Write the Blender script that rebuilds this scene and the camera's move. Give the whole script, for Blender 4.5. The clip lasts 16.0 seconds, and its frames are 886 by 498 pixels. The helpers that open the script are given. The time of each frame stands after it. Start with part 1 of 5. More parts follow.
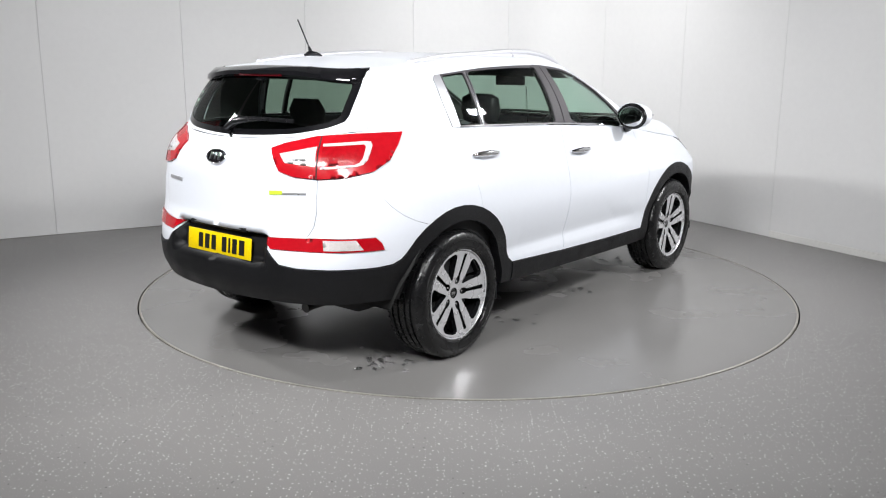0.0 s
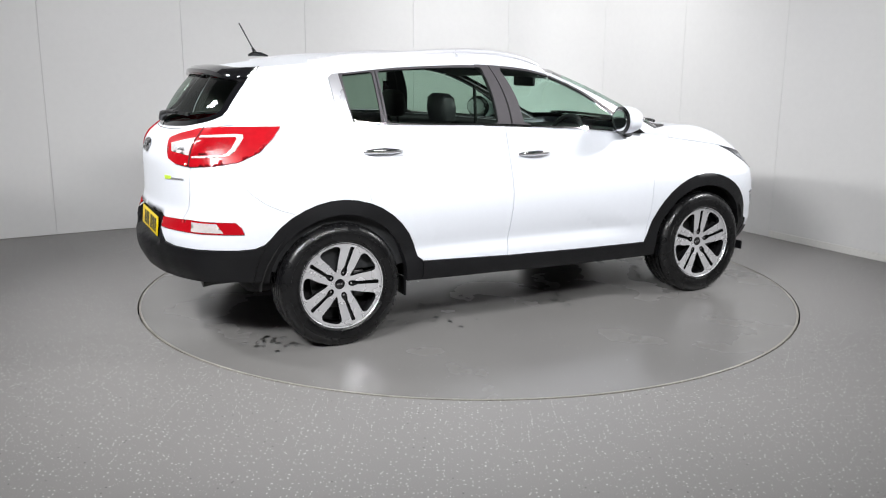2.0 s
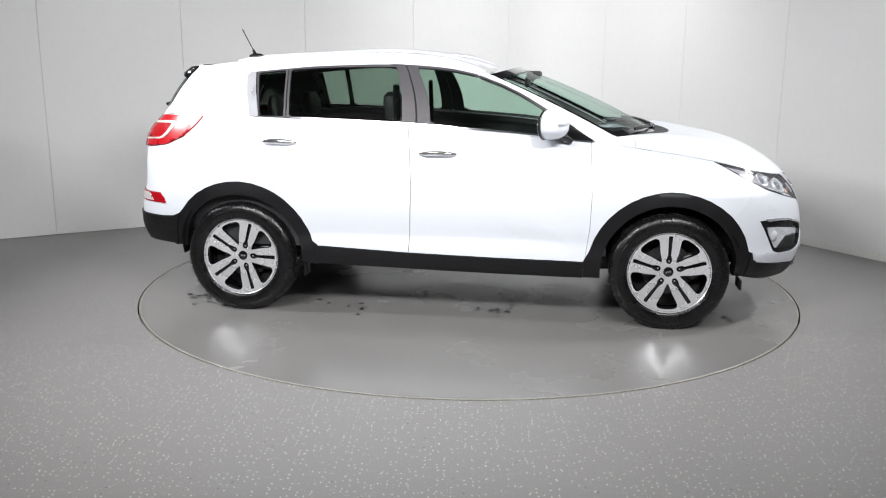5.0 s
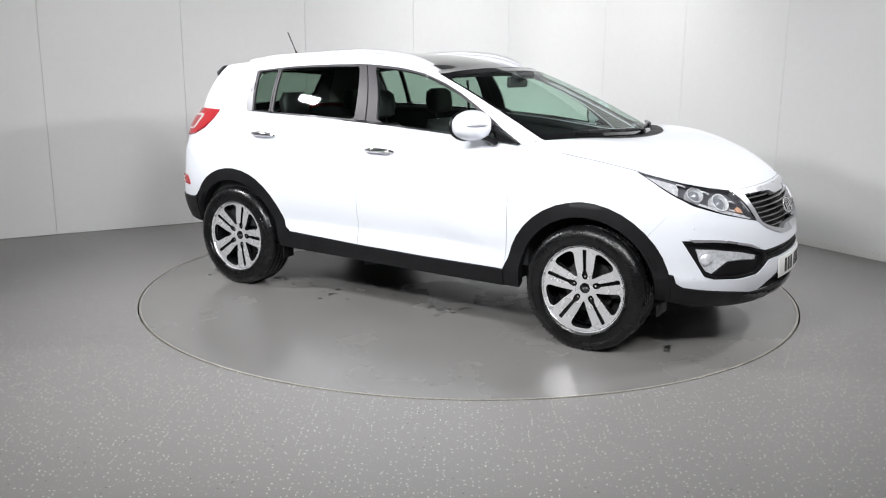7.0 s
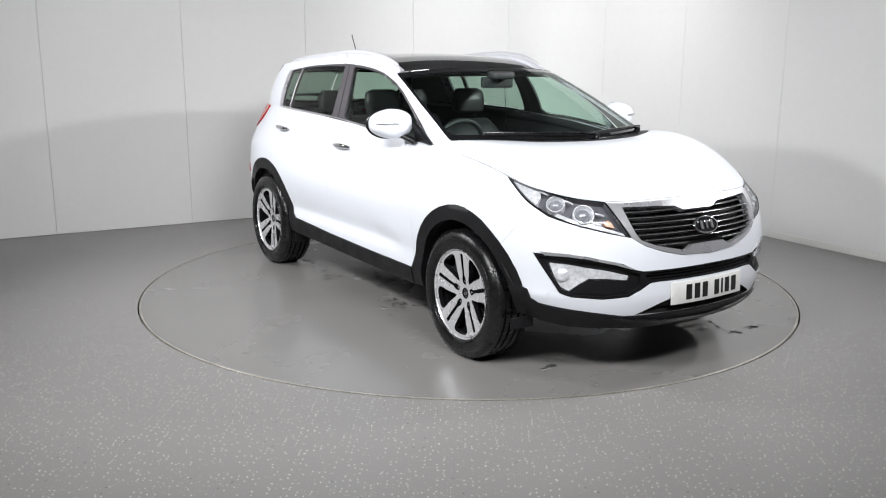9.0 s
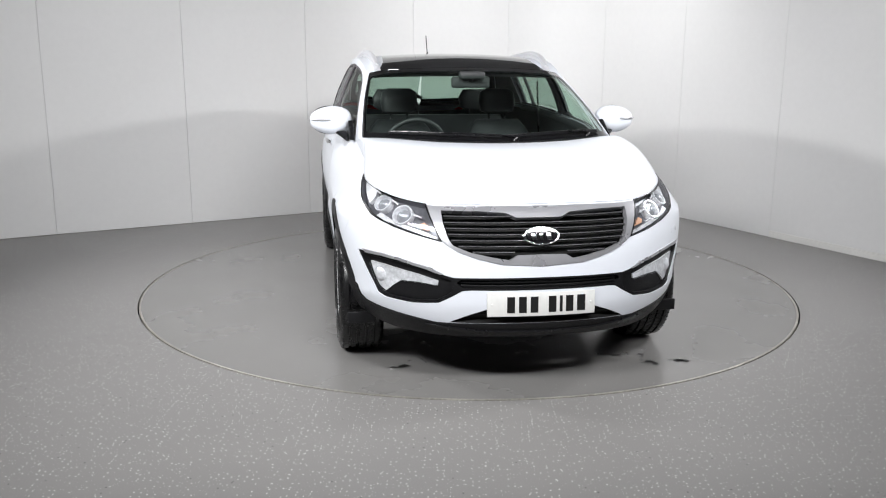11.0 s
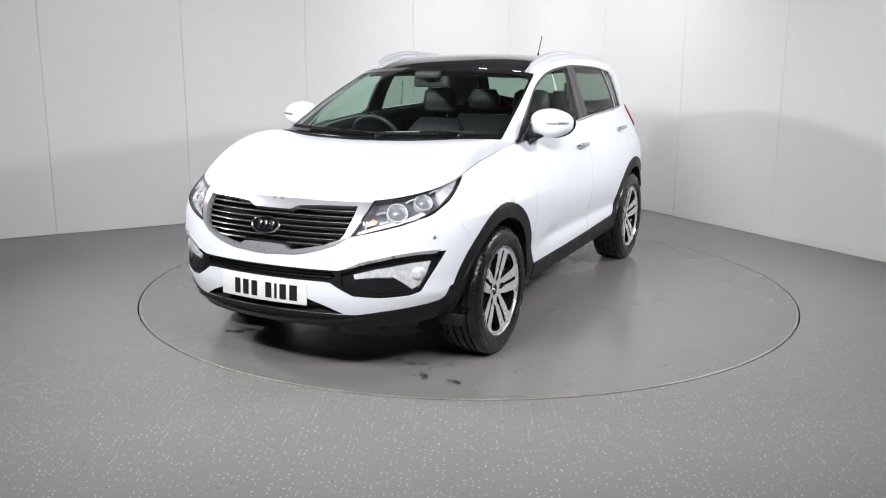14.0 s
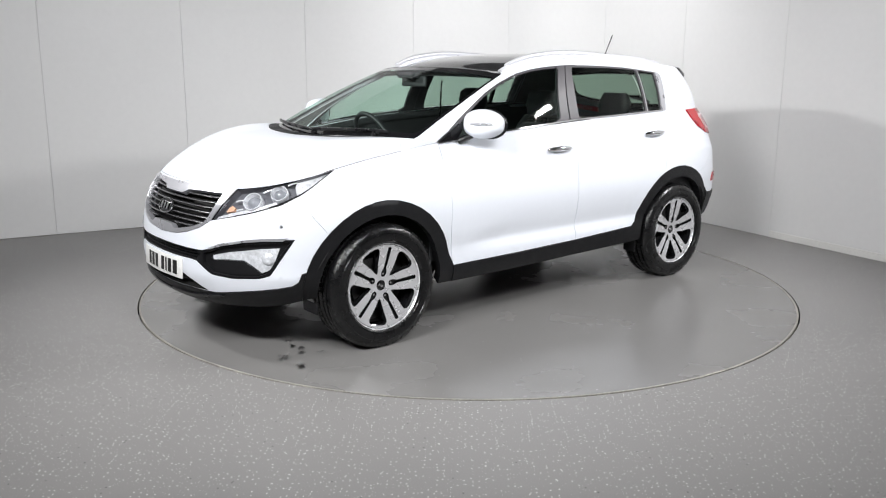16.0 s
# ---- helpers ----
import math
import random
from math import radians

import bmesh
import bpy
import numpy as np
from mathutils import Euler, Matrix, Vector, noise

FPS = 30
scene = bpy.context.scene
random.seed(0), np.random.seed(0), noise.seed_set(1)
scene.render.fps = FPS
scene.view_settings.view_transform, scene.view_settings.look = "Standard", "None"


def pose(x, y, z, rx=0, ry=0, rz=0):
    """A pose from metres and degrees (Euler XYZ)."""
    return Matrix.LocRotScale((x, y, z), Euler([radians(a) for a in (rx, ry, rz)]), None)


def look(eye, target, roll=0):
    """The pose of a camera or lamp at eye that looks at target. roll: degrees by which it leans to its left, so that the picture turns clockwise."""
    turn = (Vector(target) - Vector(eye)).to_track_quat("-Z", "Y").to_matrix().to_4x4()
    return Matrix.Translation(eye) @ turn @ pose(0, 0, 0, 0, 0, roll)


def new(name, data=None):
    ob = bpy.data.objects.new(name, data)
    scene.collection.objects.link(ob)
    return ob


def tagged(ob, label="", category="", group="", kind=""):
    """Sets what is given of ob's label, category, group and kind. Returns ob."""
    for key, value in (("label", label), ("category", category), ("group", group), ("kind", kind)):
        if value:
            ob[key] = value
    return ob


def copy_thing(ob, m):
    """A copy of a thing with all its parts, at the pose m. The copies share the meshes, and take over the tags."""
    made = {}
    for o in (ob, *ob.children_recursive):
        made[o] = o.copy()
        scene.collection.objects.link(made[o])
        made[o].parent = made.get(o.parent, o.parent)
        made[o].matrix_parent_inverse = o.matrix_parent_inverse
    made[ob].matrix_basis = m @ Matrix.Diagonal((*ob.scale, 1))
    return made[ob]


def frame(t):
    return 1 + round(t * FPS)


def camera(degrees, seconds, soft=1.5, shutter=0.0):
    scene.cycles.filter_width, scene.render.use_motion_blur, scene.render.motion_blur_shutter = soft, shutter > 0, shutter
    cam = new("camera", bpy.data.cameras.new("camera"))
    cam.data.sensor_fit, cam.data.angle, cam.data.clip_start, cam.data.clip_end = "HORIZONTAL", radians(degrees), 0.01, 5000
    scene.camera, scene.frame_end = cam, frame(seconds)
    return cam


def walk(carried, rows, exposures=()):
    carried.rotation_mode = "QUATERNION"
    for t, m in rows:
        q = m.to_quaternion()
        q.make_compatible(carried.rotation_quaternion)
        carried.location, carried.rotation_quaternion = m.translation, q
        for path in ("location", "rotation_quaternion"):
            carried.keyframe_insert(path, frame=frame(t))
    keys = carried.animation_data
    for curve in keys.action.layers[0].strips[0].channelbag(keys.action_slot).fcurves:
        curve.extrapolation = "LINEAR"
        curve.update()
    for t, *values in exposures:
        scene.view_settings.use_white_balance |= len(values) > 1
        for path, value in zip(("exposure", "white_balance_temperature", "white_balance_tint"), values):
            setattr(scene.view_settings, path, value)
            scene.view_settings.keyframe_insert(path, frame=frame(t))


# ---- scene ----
from mathutils.geometry import delaunay_2d_cdt

# ---- camera: stands still on its tripod, the turntable carries the car past it ----
cam = camera(54.94, 16.0, soft=1.1)
CAM_AT = Matrix(((0.99957, -0.01106, 0.02708, 0), (0.02882, 0.21389, -0.97643, -6.025), (0.00501, 0.97679, 0.21412, 1.5555), (0, 0, 0, 1)))
walk(cam, [(0.0, CAM_AT), (16.0, CAM_AT)])

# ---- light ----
world = bpy.data.worlds.new("world")
scene.world = world
world.use_nodes = True
world.node_tree.nodes["Background"].inputs[0].default_value = (0.02, 0.02, 0.02, 1)
scene.view_settings.exposure = 0.0


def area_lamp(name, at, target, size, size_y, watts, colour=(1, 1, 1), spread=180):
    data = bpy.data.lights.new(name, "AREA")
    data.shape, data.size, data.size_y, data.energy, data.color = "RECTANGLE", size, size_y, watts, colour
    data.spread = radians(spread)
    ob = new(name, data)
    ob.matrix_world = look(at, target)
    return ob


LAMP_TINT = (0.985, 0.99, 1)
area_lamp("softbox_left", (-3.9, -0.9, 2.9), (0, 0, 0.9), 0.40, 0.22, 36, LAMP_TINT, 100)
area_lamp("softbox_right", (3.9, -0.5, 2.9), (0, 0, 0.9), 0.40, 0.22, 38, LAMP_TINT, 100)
# added fill out of view, only to brighten the rounded wall corner behind the car
area_lamp("corner_fill", (0.4, 1.6, 3.3), (1.25, 4.4, 1.2), 1.6, 0.5, 33, LAMP_TINT, 120)
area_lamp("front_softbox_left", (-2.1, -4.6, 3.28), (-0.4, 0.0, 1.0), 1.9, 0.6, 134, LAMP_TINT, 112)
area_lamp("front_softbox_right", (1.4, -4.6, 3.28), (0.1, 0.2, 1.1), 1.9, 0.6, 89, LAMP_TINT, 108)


# ---- materials ----
def material(name, colour, rough=0.5, metal=0.0, coat=0.0, spec=0.5, grain=0.0, grain_size=40, bump=0.0, bump_size=200, rough_var=0.0):
    """A surface with colour and gloss that vary at two scales."""
    m = bpy.data.materials.new(name)
    m.use_nodes = True
    nt = m.node_tree
    b = nt.nodes["Principled BSDF"]
    b.inputs["Base Color"].default_value = (*colour, 1)
    b.inputs["Roughness"].default_value, b.inputs["Metallic"].default_value = rough, metal
    b.inputs["Coat Weight"].default_value, b.inputs["Specular IOR Level"].default_value = coat, spec
    b.inputs["Coat Roughness"].default_value = 0.04
    pos = nt.nodes.new("ShaderNodeTexCoord").outputs["Object"]

    def noise_at(scale, detail=4):
        n = nt.nodes.new("ShaderNodeTexNoise")
        n.inputs["Scale"].default_value, n.inputs["Detail"].default_value = scale, detail
        nt.links.new(pos, n.inputs["Vector"])
        return n.outputs["Fac"]

    def spread(fac, lo, hi):
        r = nt.nodes.new("ShaderNodeMapRange")
        r.inputs["From Min"].default_value, r.inputs["From Max"].default_value = 0.3, 0.7
        r.inputs["To Min"].default_value, r.inputs["To Max"].default_value = lo, hi
        nt.links.new(fac, r.inputs["Value"])
        return r.outputs["Result"]

    if grain:
        mul = nt.nodes.new("ShaderNodeMath")
        mul.operation = "MULTIPLY"
        nt.links.new(spread(noise_at(grain_size), 1 - grain, 1 + grain), mul.inputs[0])
        nt.links.new(spread(noise_at(grain_size / 12), 1 - grain, 1 + grain), mul.inputs[1])
        v = nt.nodes.new("ShaderNodeVectorMath")
        v.operation = "SCALE"
        v.inputs[0].default_value = colour
        nt.links.new(mul.outputs[0], v.inputs["Scale"])
        nt.links.new(v.outputs[0], b.inputs["Base Color"])
    if rough_var:
        nt.links.new(spread(noise_at(9), max(0.02, rough - rough_var), rough + rough_var), b.inputs["Roughness"])
    if bump:
        bp = nt.nodes.new("ShaderNodeBump")
        bp.inputs["Strength"].default_value, bp.inputs["Distance"].default_value = bump, 0.002
        nt.links.new(noise_at(bump_size), bp.inputs["Height"])
        nt.links.new(bp.outputs[0], b.inputs["Normal"])
    return m


def glass_material(name, tint, gloss_rough=0.02):
    """A thin pane: tinted see-through, with a Fresnel gloss on top."""
    m = bpy.data.materials.new(name)
    m.use_nodes = True
    nt = m.node_tree
    nt.nodes.remove(nt.nodes["Principled BSDF"])
    out = nt.nodes["Material Output"]
    clear, gloss, mix, fr = (nt.nodes.new(k) for k in ("ShaderNodeBsdfTransparent", "ShaderNodeBsdfGlossy", "ShaderNodeMixShader", "ShaderNodeLayerWeight"))
    clear.inputs["Color"].default_value = (*tint, 1)
    gloss.inputs["Roughness"].default_value = gloss_rough
    fr.inputs["Blend"].default_value = 0.5
    rise, lift = nt.nodes.new("ShaderNodeMath"), nt.nodes.new("ShaderNodeMath")
    rise.operation, lift.operation = "POWER", "MULTIPLY_ADD"
    rise.inputs[1].default_value, lift.inputs[1].default_value, lift.inputs[2].default_value = 5.0, 0.55, 0.035
    nt.links.new(fr.outputs["Facing"], rise.inputs[0])
    nt.links.new(rise.outputs[0], lift.inputs[0])
    nt.links.new(lift.outputs[0], mix.inputs[0])
    nt.links.new(clear.outputs[0], mix.inputs[1])
    nt.links.new(gloss.outputs[0], mix.inputs[2])
    nt.links.new(mix.outputs[0], out.inputs["Surface"])
    return m


WHITE = material("white_paint", (0.73, 0.755, 0.81), 0.36, coat=0.4, grain=0.006, grain_size=30)
CLADDING = material("black_grained_plastic", (0.006, 0.006, 0.007), 0.48, spec=0.28, grain=0.15, grain_size=60, bump=0.25, bump_size=900, rough_var=0.08)
GLOSS_BLACK = material("gloss_black", (0.006, 0.006, 0.007), 0.06, coat=0.5)
RUBBER = material("tyre_rubber", (0.005, 0.005, 0.0055), 0.27, spec=0.42, grain=0.25, grain_size=50, bump=0.3, bump_size=400, rough_var=0.12)
CHROME = material("chrome", (0.82, 0.82, 0.84), 0.10, metal=1.0, rough_var=0.05)
SATIN = material("satin_silver", (0.52, 0.52, 0.55), 0.30, metal=0.65, rough_var=0.06)
ALLOY = material("machined_alloy", (0.74, 0.74, 0.76), 0.28, metal=0.6, grain=0.02, grain_size=80, rough_var=0.06)
INNER_BLACK = material("shadow_black", (0.008, 0.008, 0.008), 0.8, grain=0.3, grain_size=20)
TRIM_BLACK = material("black_trim", (0.007, 0.007, 0.008), 0.28, spec=0.35, grain=0.1, grain_size=90, rough_var=0.06)
POST_TRIM = material("satin_charcoal_trim", (0.065, 0.060, 0.066), 0.45, spec=0.3, grain=0.05, grain_size=90, rough_var=0.05)
CABIN = material("dark_cabin_plastic", (0.03, 0.031, 0.033), 0.6, grain=0.15, grain_size=70, bump=0.2, bump_size=700)
LEATHER = material("black_leather", (0.025, 0.026, 0.028), 0.45, grain=0.2, grain_size=50, bump=0.4, bump_size=250, rough_var=0.1)
GLASS = glass_material("green_tinted_glass", (0.66, 0.80, 0.72))
WINDSCREEN = glass_material("windscreen_glass", (0.70, 0.84, 0.77))
PRIVACY = glass_material("rear_privacy_glass", (0.43, 0.52, 0.46))
CLEAR = glass_material("clear_lens", (0.93, 0.95, 0.97))
ROOF_GLASS = material("dark_roof_glass", (0.008, 0.008, 0.009), 0.05, coat=0.6)
RED = material("red_lens", (0.40, 0.004, 0.010), 0.22, coat=0.25, spec=0.35, grain=0.08, grain_size=40)
RED_DARK = material("deep_red_lens", (0.34, 0.003, 0.008), 0.14, coat=0.4, spec=0.5, grain=0.15, grain_size=50, bump=1.0, bump_size=70)
RED_SMOKE = material("smoked_red_lens", (0.06, 0.002, 0.004), 0.15, coat=0.4)
LAMP_WHITE = material("frosted_lamp_white", (0.56, 0.52, 0.51), 0.25, coat=0.3, grain=0.1, grain_size=120)
AMBER = material("amber_lens", (0.72, 0.42, 0.28), 0.2, coat=0.5)
YELLOW = material("yellow_plate", (0.80, 0.58, 0.0), 0.35, grain=0.03)
PLATE_WHITE = material("white_plate", (0.75, 0.75, 0.73), 0.35, grain=0.03)
INK = material("plate_black", (0.01, 0.01, 0.01), 0.4)
LIME = material("lime_badge", (0.55, 0.75, 0.05), 0.3)
RAIL = material("silver_rail_paint", (0.66, 0.66, 0.69), 0.32, metal=0.3, rough_var=0.05)
MIRROR = material("mirror_glass", (0.85, 0.86, 0.88), 0.02, metal=1.0)
WALL_PAINT = material("matt_white_wall", (0.72, 0.717, 0.715), 0.6, grain=0.01, grain_size=20, bump=0.04, bump_size=120)
DARK_PAINT = material("charcoal_wall_paint", (0.07, 0.07, 0.072), 0.7, grain=0.05, grain_size=20)
CEILING_PAINT = material("ceiling_paint", (0.12, 0.12, 0.122), 0.8, grain=0.03)
SKIRTING = material("white_skirting", (0.72, 0.71, 0.69), 0.5, grain=0.03)


def floor_material(name, base, flecks, rough):
    """Grey safety vinyl with pale and dark flecks, scuffs and uneven gloss."""
    m = material(name, base, rough)
    nt = m.node_tree
    b = nt.nodes["Principled BSDF"]
    pos = nt.nodes.new("ShaderNodeTexCoord").outputs["Object"]

    def node(kind, **values):
        n = nt.nodes.new(kind)
        for k, v in values.items():
            n.inputs[k.replace("_", " ")].default_value = v
        return n

    def mix(fac, a, c):
        n = nt.nodes.new("ShaderNodeMix")
        n.data_type = "RGBA"
        nt.links.new(fac, n.inputs[0])
        for k, v in ((6, a), (7, c)):
            if isinstance(v, tuple):
                n.inputs[k].default_value = v
            else:
                nt.links.new(v, n.inputs[k])
        return n.outputs[2]

    def below(val, limit):
        n = nt.nodes.new("ShaderNodeMath")
        n.operation = "LESS_THAN"
        nt.links.new(val, n.inputs[0])
        n.inputs[1].default_value = limit
        return n.outputs[0]

    cloud = node("ShaderNodeTexNoise", Scale=1.3, Detail=6.0)
    fine = node("ShaderNodeTexNoise", Scale=160.0, Detail=3.0)
    for n in (cloud, fine):
        nt.links.new(pos, n.inputs["Vector"])
    dark = tuple(c * 0.86 for c in base) + (1,)
    pale = tuple(c * 1.12 for c in base) + (1,)
    col = mix(cloud.outputs["Fac"], dark, pale)
    grit = mix(fine.outputs["Fac"], tuple(c * 0.75 for c in base) + (1,), tuple(c * 1.25 for c in base) + (1,))
    half = nt.nodes.new("ShaderNodeMix")
    half.data_type = "RGBA"
    half.inputs[0].default_value = 0.45
    nt.links.new(col, half.inputs[6])
    nt.links.new(grit, half.inputs[7])
    col = half.outputs[2]
    for scale, reach, keep, tone in flecks:
        v = node("ShaderNodeTexVoronoi", Scale=scale)
        v.voronoi_dimensions = "2D"
        nt.links.new(pos, v.inputs["Vector"])
        sep = nt.nodes.new("ShaderNodeSeparateColor")
        nt.links.new(v.outputs["Color"], sep.inputs[0])
        both = nt.nodes.new("ShaderNodeMath")
        both.operation = "MULTIPLY"
        nt.links.new(below(v.outputs["Distance"], reach), both.inputs[0])
        nt.links.new(below(sep.outputs[0], keep), both.inputs[1])
        col = mix(both.outputs[0], col, tone)
    nt.links.new(col, b.inputs["Base Color"])
    r = node("ShaderNodeMapRange", From_Min=0.3, From_Max=0.7, To_Min=rough - 0.06, To_Max=rough + 0.08)
    nt.links.new(cloud.outputs["Fac"], r.inputs["Value"])
    nt.links.new(r.outputs[0], b.inputs["Roughness"])
    bp = node("ShaderNodeBump", Strength=0.15, Distance=0.001)
    nt.links.new(fine.outputs["Fac"], bp.inputs["Height"])
    nt.links.new(bp.outputs[0], b.inputs["Normal"])
    return m


FLOOR = floor_material("speckled_vinyl", (0.268, 0.260, 0.254), [(37, 0.105, 0.34, (0.85, 0.85, 0.83, 1)), (83, 0.12, 0.12, (0.62, 0.62, 0.60, 1)), (24, 0.09, 0.04, (0.05, 0.05, 0.05, 1))], 0.46)
TURNTABLE = floor_material("worn_turntable_vinyl", (0.232, 0.226, 0.220), [(60, 0.10, 0.04, (0.6, 0.6, 0.59, 1))], 0.24)
RING_EDGE = material("worn_metal_edge", (0.42, 0.40, 0.36), 0.45, metal=0.5, grain=0.2, grain_size=60)


# ---- mesh helpers ----
def part(name, bm, mat, parent, label=""):
    """Links a bmesh as one mesh object under a thing or a part."""
    me = bpy.data.meshes.new(name)
    bm.to_mesh(me)
    bm.free()
    return mesh_part(name, me, mat, parent, label)


def mesh_part(name, me, mat, parent, label=""):
    me.materials.clear()
    me.materials.append(mat)
    ob = new(name, me)
    ob.parent = parent
    if label:
        tagged(ob, label)
    return ob


def smooth(bm, angle=40):
    for f in bm.faces:
        f.smooth = True
    for e in bm.edges:
        if len(e.link_faces) == 2 and e.calc_face_angle(0) > radians(angle):
            e.smooth = False
    return bm


def box(size, at=(0, 0, 0), bevel=0.0, turn=None, segments=2):
    bm = bmesh.new()
    bmesh.ops.create_cube(bm, size=1)
    bmesh.ops.scale(bm, vec=size, verts=bm.verts)
    if bevel:
        bmesh.ops.bevel(bm, geom=bm.edges[:], offset=bevel, segments=segments, profile=0.5, affect="EDGES")
        smooth(bm, 50)
    m = Matrix.Translation(at)
    bm.transform(m @ turn if turn else m)
    return bm


def merge(*bms):
    out = bmesh.new()
    me = bpy.data.meshes.new("tmp")
    for b in bms:
        b.to_mesh(me)
        out.from_mesh(me)
        b.free()
    bpy.data.meshes.remove(me)
    return out


def turned(profile, steps=48, close=False):
    """A solid turned about the y axis from (radius, y) points."""
    bm = bmesh.new()
    rings = []
    for k in range(steps):
        a = 2 * math.pi * k / steps
        rings.append([bm.verts.new((r * math.cos(a), y, r * math.sin(a))) for r, y in profile])
    n = len(profile)
    for k in range(steps):
        r0, r1 = rings[k], rings[(k + 1) % steps]
        for i in range(n if close else n - 1):
            j = (i + 1) % n
            bm.faces.new((r0[i], r0[j], r1[j], r1[i]))
    bmesh.ops.remove_doubles(bm, verts=bm.verts, dist=1e-5)
    bmesh.ops.recalc_face_normals(bm, faces=bm.faces)
    return smooth(bm, 35)


def tube(points, radius, sides=8, flat=1.0, radii=None):
    """A rod along points, closed at its ends."""
    bm = bmesh.new()
    pts = [Vector(p) for p in points]
    rings = []
    for i, p in enumerate(pts):
        d = (pts[min(i + 1, len(pts) - 1)] - pts[max(i - 1, 0)]).normalized()
        side = d.cross(Vector((0, 0, 1)))
        side = side.normalized() if side.length > 1e-4 else Vector((1, 0, 0))
        top = side.cross(d)
        r = radii[i] if radii else radius
        rings.append([bm.verts.new(p + side * r * math.cos(2 * math.pi * k / sides) + top * r * flat * math.sin(2 * math.pi * k / sides)) for k in range(sides)])
    for a, b in zip(rings, rings[1:]):
        for k in range(sides):
            bm.faces.new((a[k], a[(k + 1) % sides], b[(k + 1) % sides], b[k]))
    bm.faces.new(rings[0][::-1])
    bm.faces.new(rings[-1])
    bmesh.ops.recalc_face_normals(bm, faces=bm.faces)
    return smooth(bm, 60)


def prism(outline, y0, y1, bevel=0.0):
    """A slab with an outline in x, z and its faces at y0 and y1."""
    bm = bmesh.new()
    a = [bm.verts.new((x, y0, z)) for x, z in outline]
    b = [bm.verts.new((x, y1, z)) for x, z in outline]
    bm.faces.new(a)
    bm.faces.new(b[::-1])
    for i in range(len(a)):
        j = (i + 1) % len(a)
        bm.faces.new((a[i], b[i], b[j], a[j]))
    bmesh.ops.recalc_face_normals(bm, faces=bm.faces)
    if bevel:
        bmesh.ops.bevel(bm, geom=bm.edges[:], offset=bevel, segments=2, profile=0.5, affect="EDGES")
        smooth(bm, 50)
    return bm


# ---- the room: two panelled walls that meet in a rounded corner ----
CORNER, ALONG = Vector((1.155, 4.44)), radians(31)
WAY_L = Vector((-math.cos(ALONG), -math.sin(ALONG)))   # along the first wall, away from the corner
WAY_R = Vector((math.sin(ALONG), -math.cos(ALONG)))    # along the second wall
ROOM_L, ROOM_R, ROOM_H, BEND = 10.0, 12.0, 3.4, 0.77
TABLE_R = 2.25


def on_wall(d, out=0.0):
    """A plan point d metres along the walls' inner face; d < 0 on the first wall, d > 0 on the second, with the bend in between."""
    quarter = BEND * math.pi / 2
    mid = CORNER + (WAY_L + WAY_R) * BEND
    if d < -quarter / 2:
        p, n = CORNER + WAY_L * (BEND - d - quarter / 2), WAY_R
    elif d > quarter / 2:
        p, n = CORNER + WAY_R * (BEND + d - quarter / 2), WAY_L
    else:
        a = (d / quarter + 0.5) * math.pi / 2
        n = (WAY_R * math.cos(a) + WAY_L * math.sin(a))
        p = mid - n * BEND
    return p - n * out


def wall_strip(d0, d1, z0, z1, thick, out=0.0, gap=0.0015):
    """A wall board between d0 and d1 with a thin joint at each side."""
    bm = bmesh.new()
    d0, d1, q = d0 + gap, d1 - gap, BEND * math.pi / 4
    bend = [-q + 2 * q * k / 16 for k in range(17)]
    ds = [d0] + [d for d in bend if d0 + 1e-3 < d < d1 - 1e-3] + [d1]
    rows = []
    for d in ds:
        a, b = on_wall(d, out), on_wall(d, out + thick)
        rows.append([bm.verts.new((*a, z0)), bm.verts.new((*a, z1)), bm.verts.new((*b, z1)), bm.verts.new((*b, z0))])
    for r, s in zip(rows, rows[1:]):
        for i in range(4):
            bm.faces.new((r[i], s[i], s[(i + 1) % 4], r[(i + 1) % 4]))
    bm.faces.new(rows[0])
    bm.faces.new(rows[-1][::-1])
    bmesh.ops.recalc_face_normals(bm, faces=bm.faces)
    return smooth(bm, 30)


def flat_box_wall(name, a, b, height, thick):
    d = (b - a).normalized()
    n = Vector((d.y, -d.x))
    bm = bmesh.new()
    low_ring = [bm.verts.new((*p, 0)) for p in (a, b, b + n * thick, a + n * thick)]
    top_ring = [bm.verts.new((v.co.x, v.co.y, height)) for v in low_ring]
    bm.faces.new(low_ring)
    bm.faces.new(top_ring)
    for i in range(4):
        bm.faces.new((low_ring[i], low_ring[(i + 1) % 4], top_ring[(i + 1) % 4], top_ring[i]))
    bmesh.ops.recalc_face_normals(bm, faces=bm.faces)
    me = bpy.data.meshes.new(name)
    bm.to_mesh(me)
    bm.free()
    me.materials.append(DARK_PAINT)
    return tagged(new(name, me), "plain charcoal painted studio wall", "wall", kind="structure")


